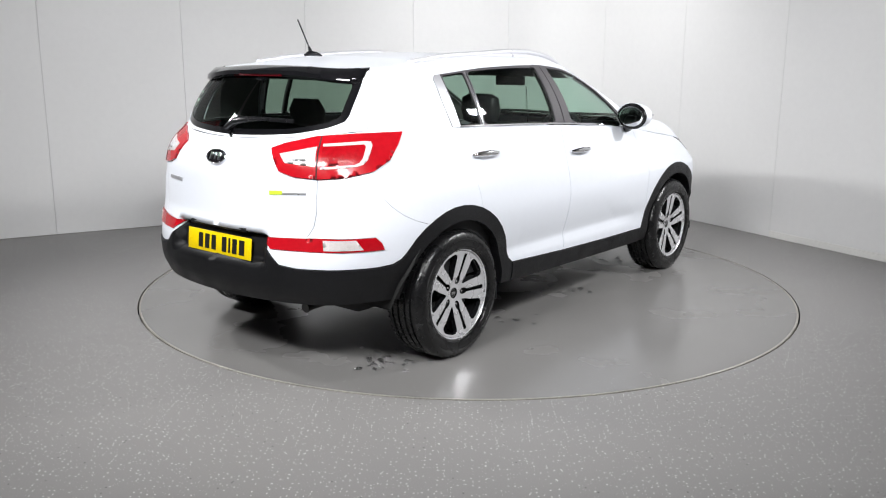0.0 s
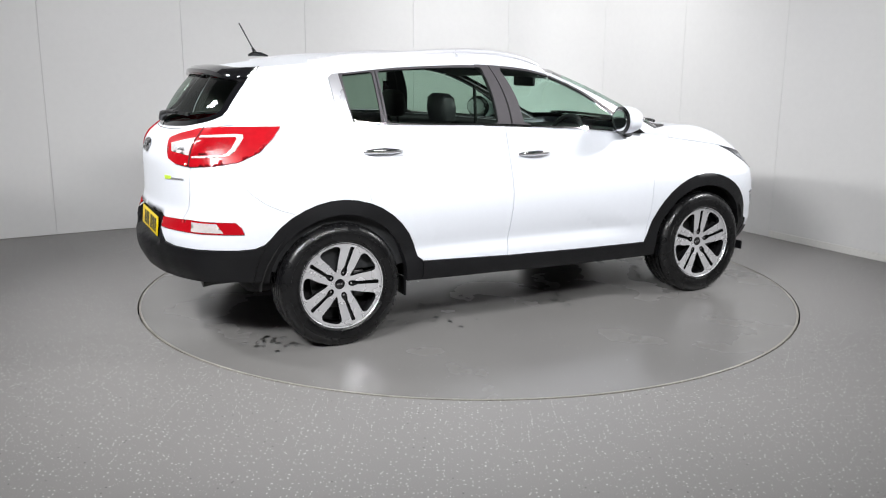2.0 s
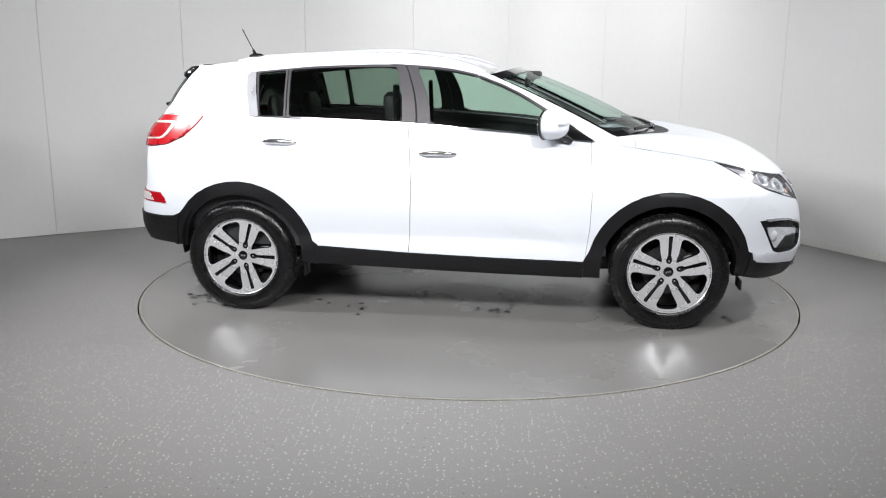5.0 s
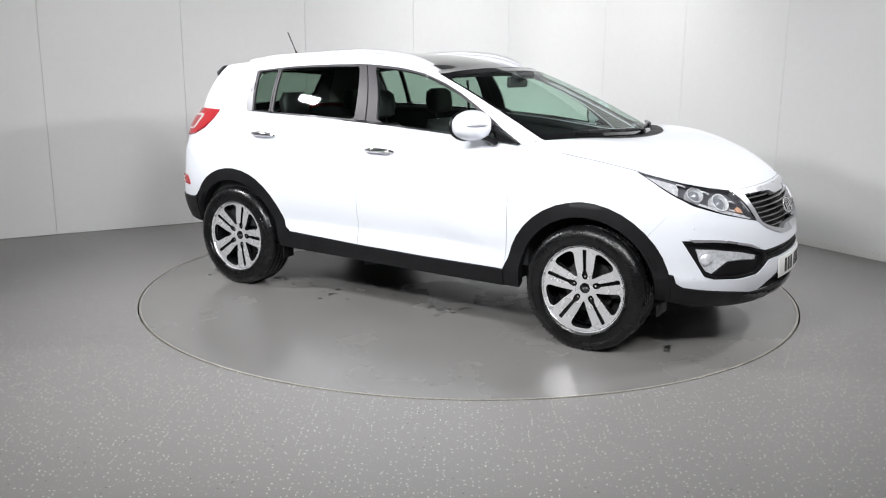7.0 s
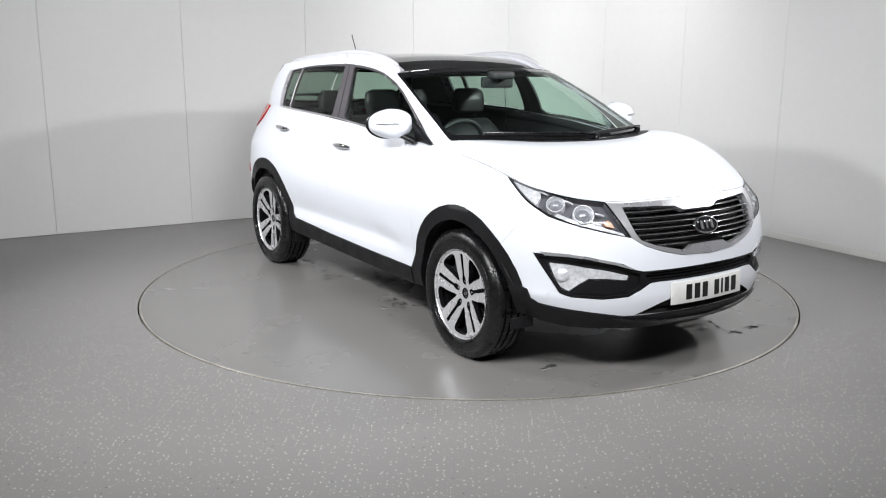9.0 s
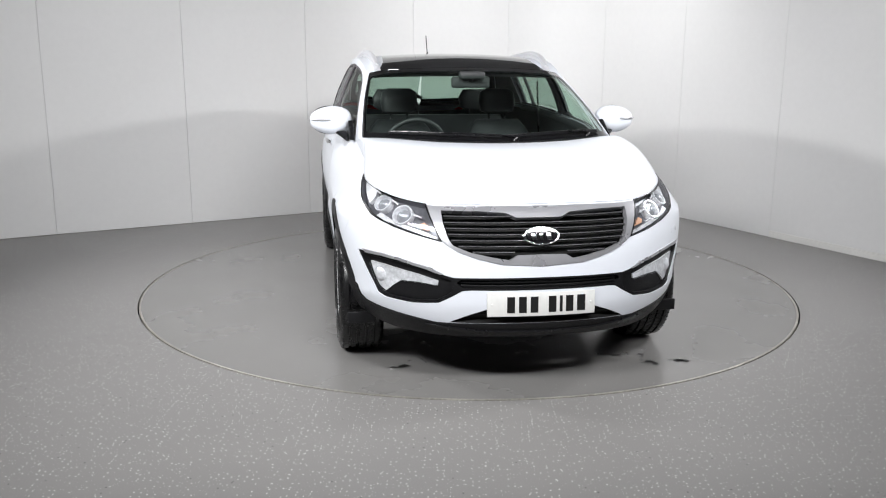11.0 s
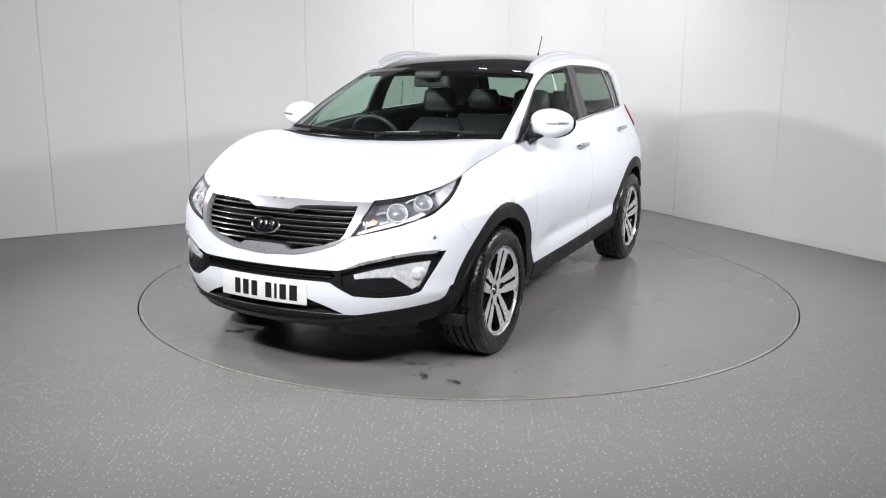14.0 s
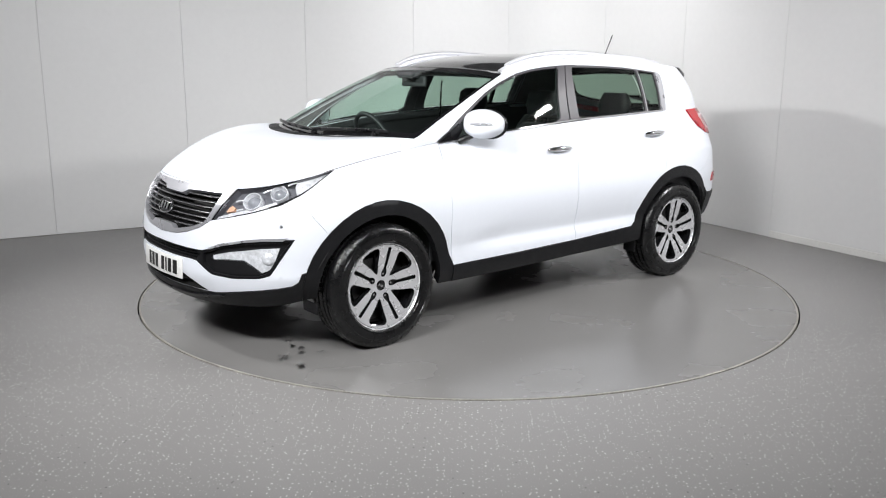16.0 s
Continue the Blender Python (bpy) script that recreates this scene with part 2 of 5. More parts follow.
def build_room():
    quarter = BEND * math.pi / 2
    wall = tagged(new("wall_north"), "white panelled studio wall with a rounded corner and fine upright joints", "wall", kind="structure")
    first, second = ROOM_L - BEND + quarter / 2, ROOM_R - BEND + quarter / 2
    # boards 1.22 m wide, with the bent board in the corner
    edges = [-quarter / 2 - 0.047 - 1.222 * k for k in range(8)][::-1] + [quarter / 2 - 0.056 + 1.222 * k for k in range(10)]
    edges = [-first] + [e for e in edges if -first + 0.1 < e < second - 0.1] + [second]
    part("backing", wall_strip(-first, second, 0.0, ROOM_H, 0.10, out=0.014, gap=0), WALL_PAINT, wall)
    for a, b in zip(edges, edges[1:]):
        part("panel", wall_strip(a, b, 0.004, ROOM_H - 0.01, 0.012), WALL_PAINT, wall)
    # a flat skirting board runs along the second wall only
    start = quarter / 2 + 3.16 - BEND
    sk = part("skirting", wall_strip(start, second, 0.003, 0.062, 0.010, out=-0.011, gap=0), SKIRTING, None, "low white skirting board along the studio wall")
    tagged(sk, category="skirting", kind="structure")
    sk.name = "baseboard"
    far_l, far_r = CORNER + WAY_L * ROOM_L, CORNER + WAY_R * ROOM_R
    far = CORNER + WAY_L * ROOM_L + WAY_R * ROOM_R
    flat_box_wall("wall_west", far_l, far, ROOM_H, -0.1)
    flat_box_wall("wall_south", far, far_r, ROOM_H, -0.1)
    # ceiling
    bm = bmesh.new()
    ring = [CORNER - WAY_L * 0.2 - WAY_R * 0.2, far_l + WAY_L * 0.2 - WAY_R * 0.2, far + WAY_L * 0.2 + WAY_R * 0.2, far_r - WAY_L * 0.2 + WAY_R * 0.2]
    a = [bm.verts.new((*p, ROOM_H)) for p in ring]
    b = [bm.verts.new((*p, ROOM_H + 0.12)) for p in ring]
    bm.faces.new(a)
    bm.faces.new(b)
    for i in range(4):
        bm.faces.new((a[i], a[(i + 1) % 4], b[(i + 1) % 4], b[i]))
    bmesh.ops.recalc_face_normals(bm, faces=bm.faces)
    c = part("ceiling", bm, CEILING_PAINT, None, "plain dark studio ceiling")
    tagged(c, category="ceiling", kind="structure")
    # floor: one slab with a round pit for the turntable
    bm = bmesh.new()
    n, hole_r = 160, TABLE_R + 0.010
    inner = [bm.verts.new((hole_r * math.cos(2 * math.pi * k / n), hole_r * math.sin(2 * math.pi * k / n), 0)) for k in range(n)]
    pit = [bm.verts.new((v.co.x, v.co.y, -0.08)) for v in inner]
    big = [bm.verts.new((*p, 0)) for p in ring]
    outer = []
    for k in range(n):
        v = inner[k].co
        d = Vector((v.x, v.y)).normalized()
        best = 1e9
        for i in range(4):
            p, q = ring[i], ring[(i + 1) % 4]
            e = q - p
            det = d.x * (-e.y) + d.y * e.x
            if abs(det) > 1e-9:
                t = (p.x * (-e.y) + p.y * e.x) / det
                u = (d.x * p.y - d.y * p.x) / det
                if t > 0 and -1e-6 <= u <= 1 + 1e-6:
                    best = min(best, t)
        outer.append(bm.verts.new((d.x * best, d.y * best, 0)))
    for v in big:
        bm.verts.remove(v)
    for k in range(n):
        j = (k + 1) % n
        bm.faces.new((inner[k], outer[k], outer[j], inner[j]))
        bm.faces.new((inner[j], pit[j], pit[k], inner[k]))
    bm.faces.new(pit)
    fl = part("floor", bm, FLOOR, None, "grey speckled vinyl studio floor with pale flecks")
    tagged(fl, category="floor", kind="structure")


build_room()


# ---- turntable ----
def build_turntable():
    table = tagged(new("turntable"), "round grey vinyl car turntable set flush in the floor", "turntable")
    n = 160
    part("deck", turned([(0.0, -0.06), (TABLE_R - 0.012, -0.06), (TABLE_R - 0.012, 0.0), (0.0, 0.0)], n), TURNTABLE, table)
    part("rim", turned([(TABLE_R - 0.012, -0.06), (TABLE_R, -0.06), (TABLE_R, 0.0008), (TABLE_R - 0.002, 0.0022), (TABLE_R - 0.012, 0.0014), (TABLE_R - 0.012, -0.06)], n), RING_EDGE, table, "thin worn metal edge strip")
    for ob in table.children:
        ob.data.transform(Matrix.Rotation(radians(90), 4, "X"))
    return table


turntable = build_turntable()


# ---- the car's body surfaces, in metres: x to the nose, y to its left side, z up from the ground, 0 midway between the axles ----
def pchip(xs, ys):
    """A smooth curve through (xs, ys) that does not overshoot."""
    xs, ys = np.asarray(xs, float), np.asarray(ys, float)
    h = np.diff(xs); d = np.diff(ys) / h
    m = np.zeros_like(ys)
    for i in range(1, len(xs) - 1):
        if d[i - 1] * d[i] > 0:
            w1, w2 = 2 * h[i] + h[i - 1], h[i] + 2 * h[i - 1]
            m[i] = (w1 + w2) / (w1 / d[i - 1] + w2 / d[i])
    m[0], m[-1] = d[0], d[-1]
    def f(x):
        x = np.clip(np.asarray(x, float), xs[0], xs[-1])
        i = np.clip(np.searchsorted(xs, x) - 1, 0, len(h) - 1)
        t = (x - xs[i]) / h[i]
        return ((1 + 2 * t) * (1 - t) ** 2 * ys[i] + t * (1 - t) ** 2 * h[i] * m[i]
                + t * t * (3 - 2 * t) * ys[i + 1] + t * t * (t - 1) * h[i] * m[i + 1])
    return f


def spline(points, n=24):
    """Catmull-Rom through points, mirrored over the car's middle plane at both ends. Returns its samples and their index parameter."""
    p = np.asarray(points, float)
    flip = np.ones(p.shape[1]); flip[1] = -1
    p = np.vstack([p[1] * flip, p, p[-2] * flip])
    out, par = [], []
    for i in range(1, len(p) - 2):
        for k in range(n):
            t = k / n
            out.append(0.5 * (2 * p[i] + (p[i + 1] - p[i - 1]) * t + (2 * p[i - 1] - 5 * p[i] + 4 * p[i + 1] - p[i + 2]) * t * t
                              + (3 * p[i] - p[i - 1] - 3 * p[i + 1] + p[i + 2]) * t ** 3))
            par.append(i - 1 + t)
    return np.array(out + [p[-2]]), np.array(par + [len(p) - 3])


def sample(curve, par, a):
    return np.stack([np.interp(a, par, curve[:, k]) for k in range(curve.shape[1])], -1)


# plan outline of the body at its widest, from the nose round to the tail
PLAN, _ = spline([(2.215, 0), (2.195, .27), (2.13, .50), (2.02, .675), (1.87, .812), (1.70, .893), (1.5, .920), (1.2, .925), (.8, .922),
                  (.3, .92), (-.3, .92), (-.8, .924), (-1.3, .925), (-1.6, .902), (-1.85, .84), (-2.03, .735), (-2.13, .58), (-2.195, .38), (-2.225, .19), (-2.235, 0)])
ARC = np.concatenate([[0], np.cumsum(np.hypot(*np.diff(PLAN, axis=0).T))])
LONG = ARC[-1]
tan_ = np.gradient(PLAN, ARC, axis=0)
NORM = np.stack([-tan_[:, 1], tan_[:, 0]], -1); NORM /= -np.linalg.norm(NORM, axis=1)[:, None]
NORM *= np.where(NORM[:, :1] * PLAN[:, :1] + NORM[:, 1:] * PLAN[:, 1:] < 0, -1, 1)
IN_FRONT = pchip([.16, .22, .28, .36, .46, .60, .70, .80, .87, .93, 1.0, 1.2], [.30, .16, .07, .02, .0, .012, .03, .07, .12, .18, .24, .34])
IN_SIDE = pchip([.16, .25, .31, .40, .48, .60, .75, .88, .97, 1.05, 1.12, 1.23], [.20, .10, .045, .028, .03, .012, .0, .012, .03, .048, .062, .085])
IN_REAR = pchip([.22, .32, .40, .50, .62, .70, .80, .92, 1.0, 1.06, 1.12, 1.2, 1.3], [.25, .10, .04, .0, .006, .03, .06, .062, .06, .068, .095, .18, .27])
BELT = pchip([-2.235, -2.19, -2.12, -2.02, -1.85, -1.6, -1.24, -.8, -.27, .3, .85, 1.2, 1.53, 1.7, 1.86, 2.02, 2.13, 2.215],
             [1.18, 1.19, 1.205, 1.215, 1.225, 1.228, 1.22, 1.207, 1.187, 1.15, 1.10, 1.05, 1.003, .975, .945, .915, .902, .905])


def low(s, z):
    """Lower body: s metres round the plan outline from the nose, z height."""
    s, z = np.asarray(s, float), np.asarray(z, float)
    p, n = sample(PLAN, ARC, s), sample(NORM, ARC, s)
    n = n / np.linalg.norm(n, axis=-1, keepdims=True)
    f, r = np.where(n[..., 0] > 0, n[..., 0], 0) ** 2, np.where(n[..., 0] < 0, n[..., 0], 0) ** 2
    inset = f * IN_FRONT(z) + r * IN_REAR(z) + (1 - f - r) * IN_SIDE(z)
    # shoulders draw in towards the tail and the nose
    inset = inset + .30 * np.clip(z - .92, 0, 1) * np.clip((-p[..., 0] - .9) / .8, 0, 1) * (1 - r) + .60 * np.clip(z - .82, 0, 1) * np.clip((p[..., 0] - .3) / 1.0, 0, 1) * (1 - f)
    # sculpted lower doors: a hollow above a narrow ledge, running out to a point behind the front wheel
    x = p[..., 0]
    hollow = np.where(z > .515, np.clip((.80 - z) / .285, 0, 1) ** 1.6, np.clip((z - .452) / .063, 0, 1))
    hollow = hollow * hollow * (3 - 2 * hollow)
    inset = inset + .015 * hollow * np.clip((.74 - 1.5 * np.clip(z - .5, 0, 1) - x) / .26, 0, 1) * np.clip((x + 1.0) / .25, 0, 1)
    # the bumpers' corners tuck in low down, in front of and behind the tyres
    inset = inset + .45 * np.clip(.46 - z, 0, 1) * np.clip((x - 1.6) / .15, 0, 1) * (1 - f) + .30 * np.clip(.54 - z, 0, 1) * np.clip((-x - 1.6) / .15, 0, 1) * (1 - r)
    # niche for the rear plate
    inset = inset + .062 * np.clip((s - 5.27) / .05, 0, 1) * np.clip((z - .565) / .02, 0, 1) * np.clip((.735 - z) / .02, 0, 1)
    return np.stack([p[..., 0] - n[..., 0] * inset, p[..., 1] - n[..., 1] * inset, z], -1)


def belt(s):
    return BELT(np.interp(s, ARC, PLAN[:, 0]))


def s_at(x):
    return float(np.interp(-x, -PLAN[:, 0], ARC))


def top_at(x):
    s = s_at(x)
    return tuple(low(s, belt(s)))


FOOT, FOOT_PAR = spline([(1.27, 0, 1.125), (1.235, .30, 1.13), (1.13, .575, 1.14), (1.00, .735, 1.13)] + [top_at(x) for x in (.80, .30, -.27, -.80, -1.24, -1.6, -1.9, -2.06, -2.18, -2.2349)])
HEAD, HEAD_PAR = spline([(.37, 0, 1.525), (.345, .31, 1.52), (.29, .535, 1.505), (.20, .640, 1.49), (.02, .662, 1.54), (-.2, .670, 1.572), (-.45, .674, 1.583), (-.85, .670, 1.578),
                         (-1.22, .657, 1.558), (-1.5, .636, 1.538), (-1.675, .575, 1.522), (-1.75, .455, 1.518), (-1.785, .245, 1.527), (-1.795, 0, 1.531)])


def up(a, w):
    """Upper body from the belt (w = 0) to the roof's edge (w = 1); a runs 0 .. 13 from the windscreen's middle to the rear window's."""
    a, w = np.asarray(a, float), np.asarray(w, float)
    b, t = sample(FOOT, FOOT_PAR, a), sample(HEAD, HEAD_PAR, a)
    p = b + (t - b) * w[..., None]
    e = 1e-3
    along = sample(FOOT, FOOT_PAR, np.clip(a + e, 0, 13)) - sample(FOOT, FOOT_PAR, np.clip(a - e, 0, 13))
    n = np.cross(along, t - b); n /= np.linalg.norm(n, axis=-1, keepdims=True) + 1e-12
    n *= np.where(n[..., 2:3] < 0, -1, 1)
    return p + n * (np.interp(a, [0, 3, 4, 6, 8.5, 10, 11.5, 13], [.10, .06, .05, .055, .06, .10, .11, .10]) * w * (1 - w))[..., None]


def hood(u, v):
    """Bonnet: u 0 .. 1 from its middle to the foot of the windscreen pillar, v 0 .. 1 from its front edge to the windscreen."""
    u, v = np.asarray(u, float), np.asarray(v, float)
    s = u * s_at(.80)
    a, b = low(s, belt(s)), sample(FOOT, FOOT_PAR, u * 4)
    p = a + (b - a) * v[..., None]
    bulge = .22 * v * (1 - v) * (1 - u ** 3) * (1 + 1.2 * (1 - v))
    return p + np.stack([np.zeros_like(bulge), np.zeros_like(bulge), bulge], -1)


EDGE_Y, EDGE_Z = (lambda x: np.interp(-x, -HEAD[:, 0], HEAD[:, 1])), (lambda x: np.interp(-x, -HEAD[:, 0], HEAD[:, 2]))


def roof(x, y):
    """Roof over the plan, crowned between its edges."""
    x, y = np.asarray(x, float), np.asarray(y, float)
    e = np.maximum(EDGE_Y(x), 1e-3)
    k = np.clip((x + 1.80) / .5, 0, 1) * np.clip((.37 - x) / .5, 0, 1)
    return np.stack([x, y, EDGE_Z(x) + (.036 * k) * (1 - np.clip(y / e, 0, 1) ** 2)], -1)


def inside(poly, p):
    """Which of the points p lie in the polygon."""
    poly, p = np.asarray(poly), np.asarray(p)
    hit = np.zeros(len(p), bool)
    j = len(poly) - 1
    for i in range(len(poly)):
        (x0, y0), (x1, y1) = poly[i], poly[j]
        cross = (y0 > p[:, 1]) != (y1 > p[:, 1])
        with np.errstate(divide="ignore", invalid="ignore"):
            hit ^= cross & (p[:, 0] < (x1 - x0) * (p[:, 1] - y0) / (y1 - y0 + 1e-30) + x0)
        j = i
    return hit


def dense(poly, step):
    """A closed outline with a point every step."""
    out = []
    for i in range(len(poly)):
        a, b = np.array(poly[i], float), np.array(poly[(i + 1) % len(poly)], float)
        n = max(1, int(np.linalg.norm(b - a) / step + 0.5))
        out += [a + (b - a) * k / n for k in range(n)]
    return np.array(out)


def rounded(poly, r=0.25, times=2):
    """The outline with its corners cut smooth."""
    p = np.array(poly, float)
    for _ in range(times):
        q = []
        for i in range(len(p)):
            a, b = p[i], p[(i + 1) % len(p)]
            q += [a + (b - a) * r, b - (b - a) * r]
        p = np.array(q)
    return p


def cut(outline, regions, scale, step):
    """Cuts a sheet with that outline into the regions (first come, first served) and the rest. Triangles by name, with their parameters."""
    k = np.array(scale, float)
    polys = {n: np.asarray(p, float) * k for n, p in regions.items()}
    out = dense(np.asarray(outline, float) * k, step * 0.7)
    pts, edges = [], []
    for p in [out] + [dense(q, step * 0.7) for q in polys.values()]:
        o = len(pts)
        pts += [tuple(v) for v in p]
        edges += [(o + i, o + (i + 1) % len(p)) for i in range(len(p))]
    lo, hi = out.min(0), out.max(0)
    gx, gy = np.meshgrid(np.arange(lo[0], hi[0], step), np.arange(lo[1], hi[1], step), indexing="ij")
    gx = gx + (np.arange(gx.shape[1]) % 2) * step / 2
    g = np.stack([gx.ravel(), gy.ravel()], -1)
    g = g[inside(out, g)]
    have = np.array(pts)
    keep = np.array([np.min(np.abs(have - q).max(1)) > step * 0.42 for q in g], bool)
    pts += [tuple(v) for v in g[keep]]
    v, _, f, *_ = delaunay_2d_cdt([Vector(p) for p in pts], edges, [], 0, 1e-5)
    v = np.array([tuple(p) for p in v])
    f = np.array([t for t in f if len(t) == 3])
    mid = v[f].mean(1)
    area = np.abs(np.cross(v[f[:, 1]] - v[f[:, 0]], v[f[:, 2]] - v[f[:, 0]]))
    ok = inside(out, mid) & (area > 1e-9)
    found = {}
    for n, p in polys.items():
        m = ok & inside(p, mid)
        found[n] = f[m]
        ok &= ~m
    found["rest"] = f[ok]
    return v / k, found


def face_out(surface, q, eps=1e-4, toward=None):
    """Outward normals of a surface at the parameters q."""
    a, b = q[:, 0], q[:, 1]
    d1 = surface(a + eps, b) - surface(a - eps, b)
    d2 = surface(a, b + eps) - surface(a, b - eps)
    n = np.cross(d1, d2)
    n /= np.linalg.norm(n, axis=1, keepdims=True) + 1e-12
    p = surface(a, b)
    ref = np.stack([p[:, 0] * 0.35, p[:, 1], (p[:, 2] - 0.75) * 1.2], -1)
    if toward is not None:
        ref = np.zeros_like(p) + np.array(toward, float)
    flip = (n * ref).sum(1) < 0
    n[flip] *= -1
    return p, n


def panel_mesh(name, surface, q, tris, sides=(1,), offset=0.0, gap=0.002, rim=0.014, toward=None):
    """A panel of the body from cut triangles, drawn in at its edges and turned inwards by a rim. sides: 1 for the left half, -1 for its mirror."""
    used, inv = np.unique(tris, return_inverse=True)
    tris = inv.reshape(-1, 3)
    p, n = face_out(surface, q[used], toward=toward)
    p = p + n * offset
    fn = np.cross(p[tris[:, 1]] - p[tris[:, 0]], p[tris[:, 2]] - p[tris[:, 0]])
    bad = (fn * n[tris].mean(1)).sum(1) < 0
    tris[bad] = tris[bad][:, ::-1]
    count = {}
    for t in tris:
        for i in range(3):
            e = (int(t[i]), int(t[(i + 1) % 3]))
            count[e] = count.get(e, 0) + 1
    border = [e for e in count if (e[1], e[0]) not in count]
    border = [e for e in border if max(abs(p[e[0], 1]), abs(p[e[1], 1])) > 1e-3]
    pull = np.zeros_like(p)
    for a, b in border:
        inward = np.cross(n[a], p[b] - p[a])
        inward /= np.linalg.norm(inward) + 1e-12
        pull[a] += inward
        pull[b] += inward
    ln = np.linalg.norm(pull, axis=1, keepdims=True)
    pull = np.where(ln > 1e-6, pull / np.maximum(ln, 1e-6), 0)
    on_mid = np.abs(p[:, 1]) < 1e-3
    pull[on_mid, 1] = 0
    p = p + pull * gap
    verts, faces, normals = [p], [tris], [n]
    ids = {}
    if rim and border:
        ends = sorted({v for e in border for v in e})
        ids = {v: len(p) + i for i, v in enumerate(ends)}
        verts.append(p[ends] - n[ends] * rim)
        normals.append(-pull[ends])
        faces.append(np.array([t for a, b in border for t in ((b, a, ids[a]), (b, ids[a], ids[b]))]))
    v, f, nn = np.vstack(verts), np.vstack(faces), np.vstack(normals)
    soft = len(tris)
    allv, allf, alln, seam = [], [], [], []
    for s in sides:
        o = sum(len(x) for x in allv)
        allv.append(v * np.array([1, s, 1]))
        alln.append(nn * np.array([1, s, 1]))
        allf.append((f if s > 0 else f[:, ::-1]) + o)
        seam.append(np.arange(len(f)) < soft)
    v, f, nn, seam = np.vstack(allv), np.vstack(allf), np.vstack(alln), np.concatenate(seam)
    me = bpy.data.meshes.new(name)
    me.from_pydata(v.tolist(), [], f.tolist())
    me.update()
    me.polygons.foreach_set("use_smooth", np.ones(len(f), bool))
    # the skin takes the surface's own normals, the rim its flat ones
    loops = []
    flat = np.cross(v[f[:, 1]] - v[f[:, 0]], v[f[:, 2]] - v[f[:, 0]])
    flat /= np.linalg.norm(flat, axis=1, keepdims=True) + 1e-12
    for i, t in enumerate(f):
        loops += [tuple(nn[k]) for k in t] if seam[i] else [tuple(flat[i])] * 3
    me.normals_split_custom_set(loops)
    return me


def patch(name, surface, outline, mat, parent, label="", side=1, offset=0.002, rim=0.006, step=0.02, scale=(1, 1), toward=None, holes=None, gap=0.0):
    """A piece that lies on a surface within an outline, with holes where given. side 0: both halves in one."""
    q, t = cut(outline, holes or {}, scale, step)
    me = panel_mesh(name, surface, q, t["rest"], (1, -1) if side == 0 else (side,), offset=offset, rim=rim, gap=gap, toward=toward)
    return mesh_part(name, me, mat, parent, label)


def at(surface, a, b, out=0.0, side=1):
    """A point out metres off a surface."""
    p, n = face_out(surface, np.array([[a, b]], float))
    return Vector((p[0] + n[0] * out) * np.array([1, side, 1]))


def frame_at(surface, a, b, out=0.0, side=1):
    """A pose on a surface whose y axis points outwards and whose z axis points up."""
    p, n = face_out(surface, np.array([[a, b]], float))
    p, n = (p[0] + n[0] * out) * np.array([1, side, 1]), n[0] * np.array([1, side, 1])
    y = Vector(n).normalized()
    x = y.cross(Vector((0, 0, 1))).normalized()
    return Matrix.Translation(p) @ Matrix((x, y, x.cross(y))).transposed().to_4x4()


def oval(cx, cy, rx, ry, n=28):
    return [(cx + rx * math.cos(2 * math.pi * k / n), cy + ry * math.sin(2 * math.pi * k / n)) for k in range(n)]


# ---- the car ----
car = tagged(new("car"), "white five-door compact SUV with black lower cladding and alloy wheels", "car")
AXLE, HUB_Z, TYRE_R, TRACK = 1.32, 0.347, 0.349, 0.80


def px(points):
    """Outline points given as x, z along the car's side, as s, z."""
    return [(s_at(x), z) for x, z in points]


def arc(x, r, a0, a1, n=18):
    return [(x + r * math.cos(radians(a0 + (a1 - a0) * k / n)), HUB_Z + r * math.sin(radians(a0 + (a1 - a0) * k / n))) for k in range(n + 1)]


def arch_hole(x):
    return px([(x + .395, .1)] + arc(x, .402, 0, 180) + [(x - .395, .1)])


def arch_band(x, front, back, turn):
    return px(front + arc(x, .482, *turn) + back)


BOTTOM = pchip([-2.235, -2.0, -1.75, -1.6, -.9, .9, 1.6, 1.75, 2.0, 2.215], [.40, .40, .392, .36, .325, .296, .335, .325, .285, .285])
S_END = LONG
steps = np.linspace(0, S_END, 160)
xs_of = np.interp(steps, ARC, PLAN[:, 0])
LOW_OUTLINE = [(s, float(BOTTOM(x))) for s, x in zip(steps, xs_of)] + [(s, float(belt(s))) for s in steps[::-1]]


def along_belt(s0, s1, n=10, drop=0.0):
    return [(s, float(belt(s)) - drop) for s in np.linspace(s0, s1, n)]


HEADLAMP = along_belt(.60, 1.255, 12, .003) + [(1.14, .948), (1.03, .893), (.90, .836), (.735, .793), (.60, .765), (.478, .742), (.53, .82)]
GRILLE = along_belt(0, .592, 8, .009) + [(.53, .82), (.474, .741), (.40, .700), (.30, .668), (.195, .645), (0, .634)]
FOG = [(.968, .662), (.86, .660), (.70, .648), (.528, .622), (.46, .590), (.415, .580), (0, .582), (0, .524), (.33, .524), (.375, .520), (.43, .488), (.49, .458), (.62, .446), (.773, .452), (.83, .470)]
LOW_INTAKE = [(0, .440), (.25, .437), (.34, .405), (.44, .362), (0, .362)]
S_FRONT = s_at(AXLE + .482)


def arch_s(z):
    """Where the rear arch trim's outer edge stands at height z."""
    return s_at(-AXLE - math.sqrt(.482 ** 2 - (z - HUB_Z) ** 2))


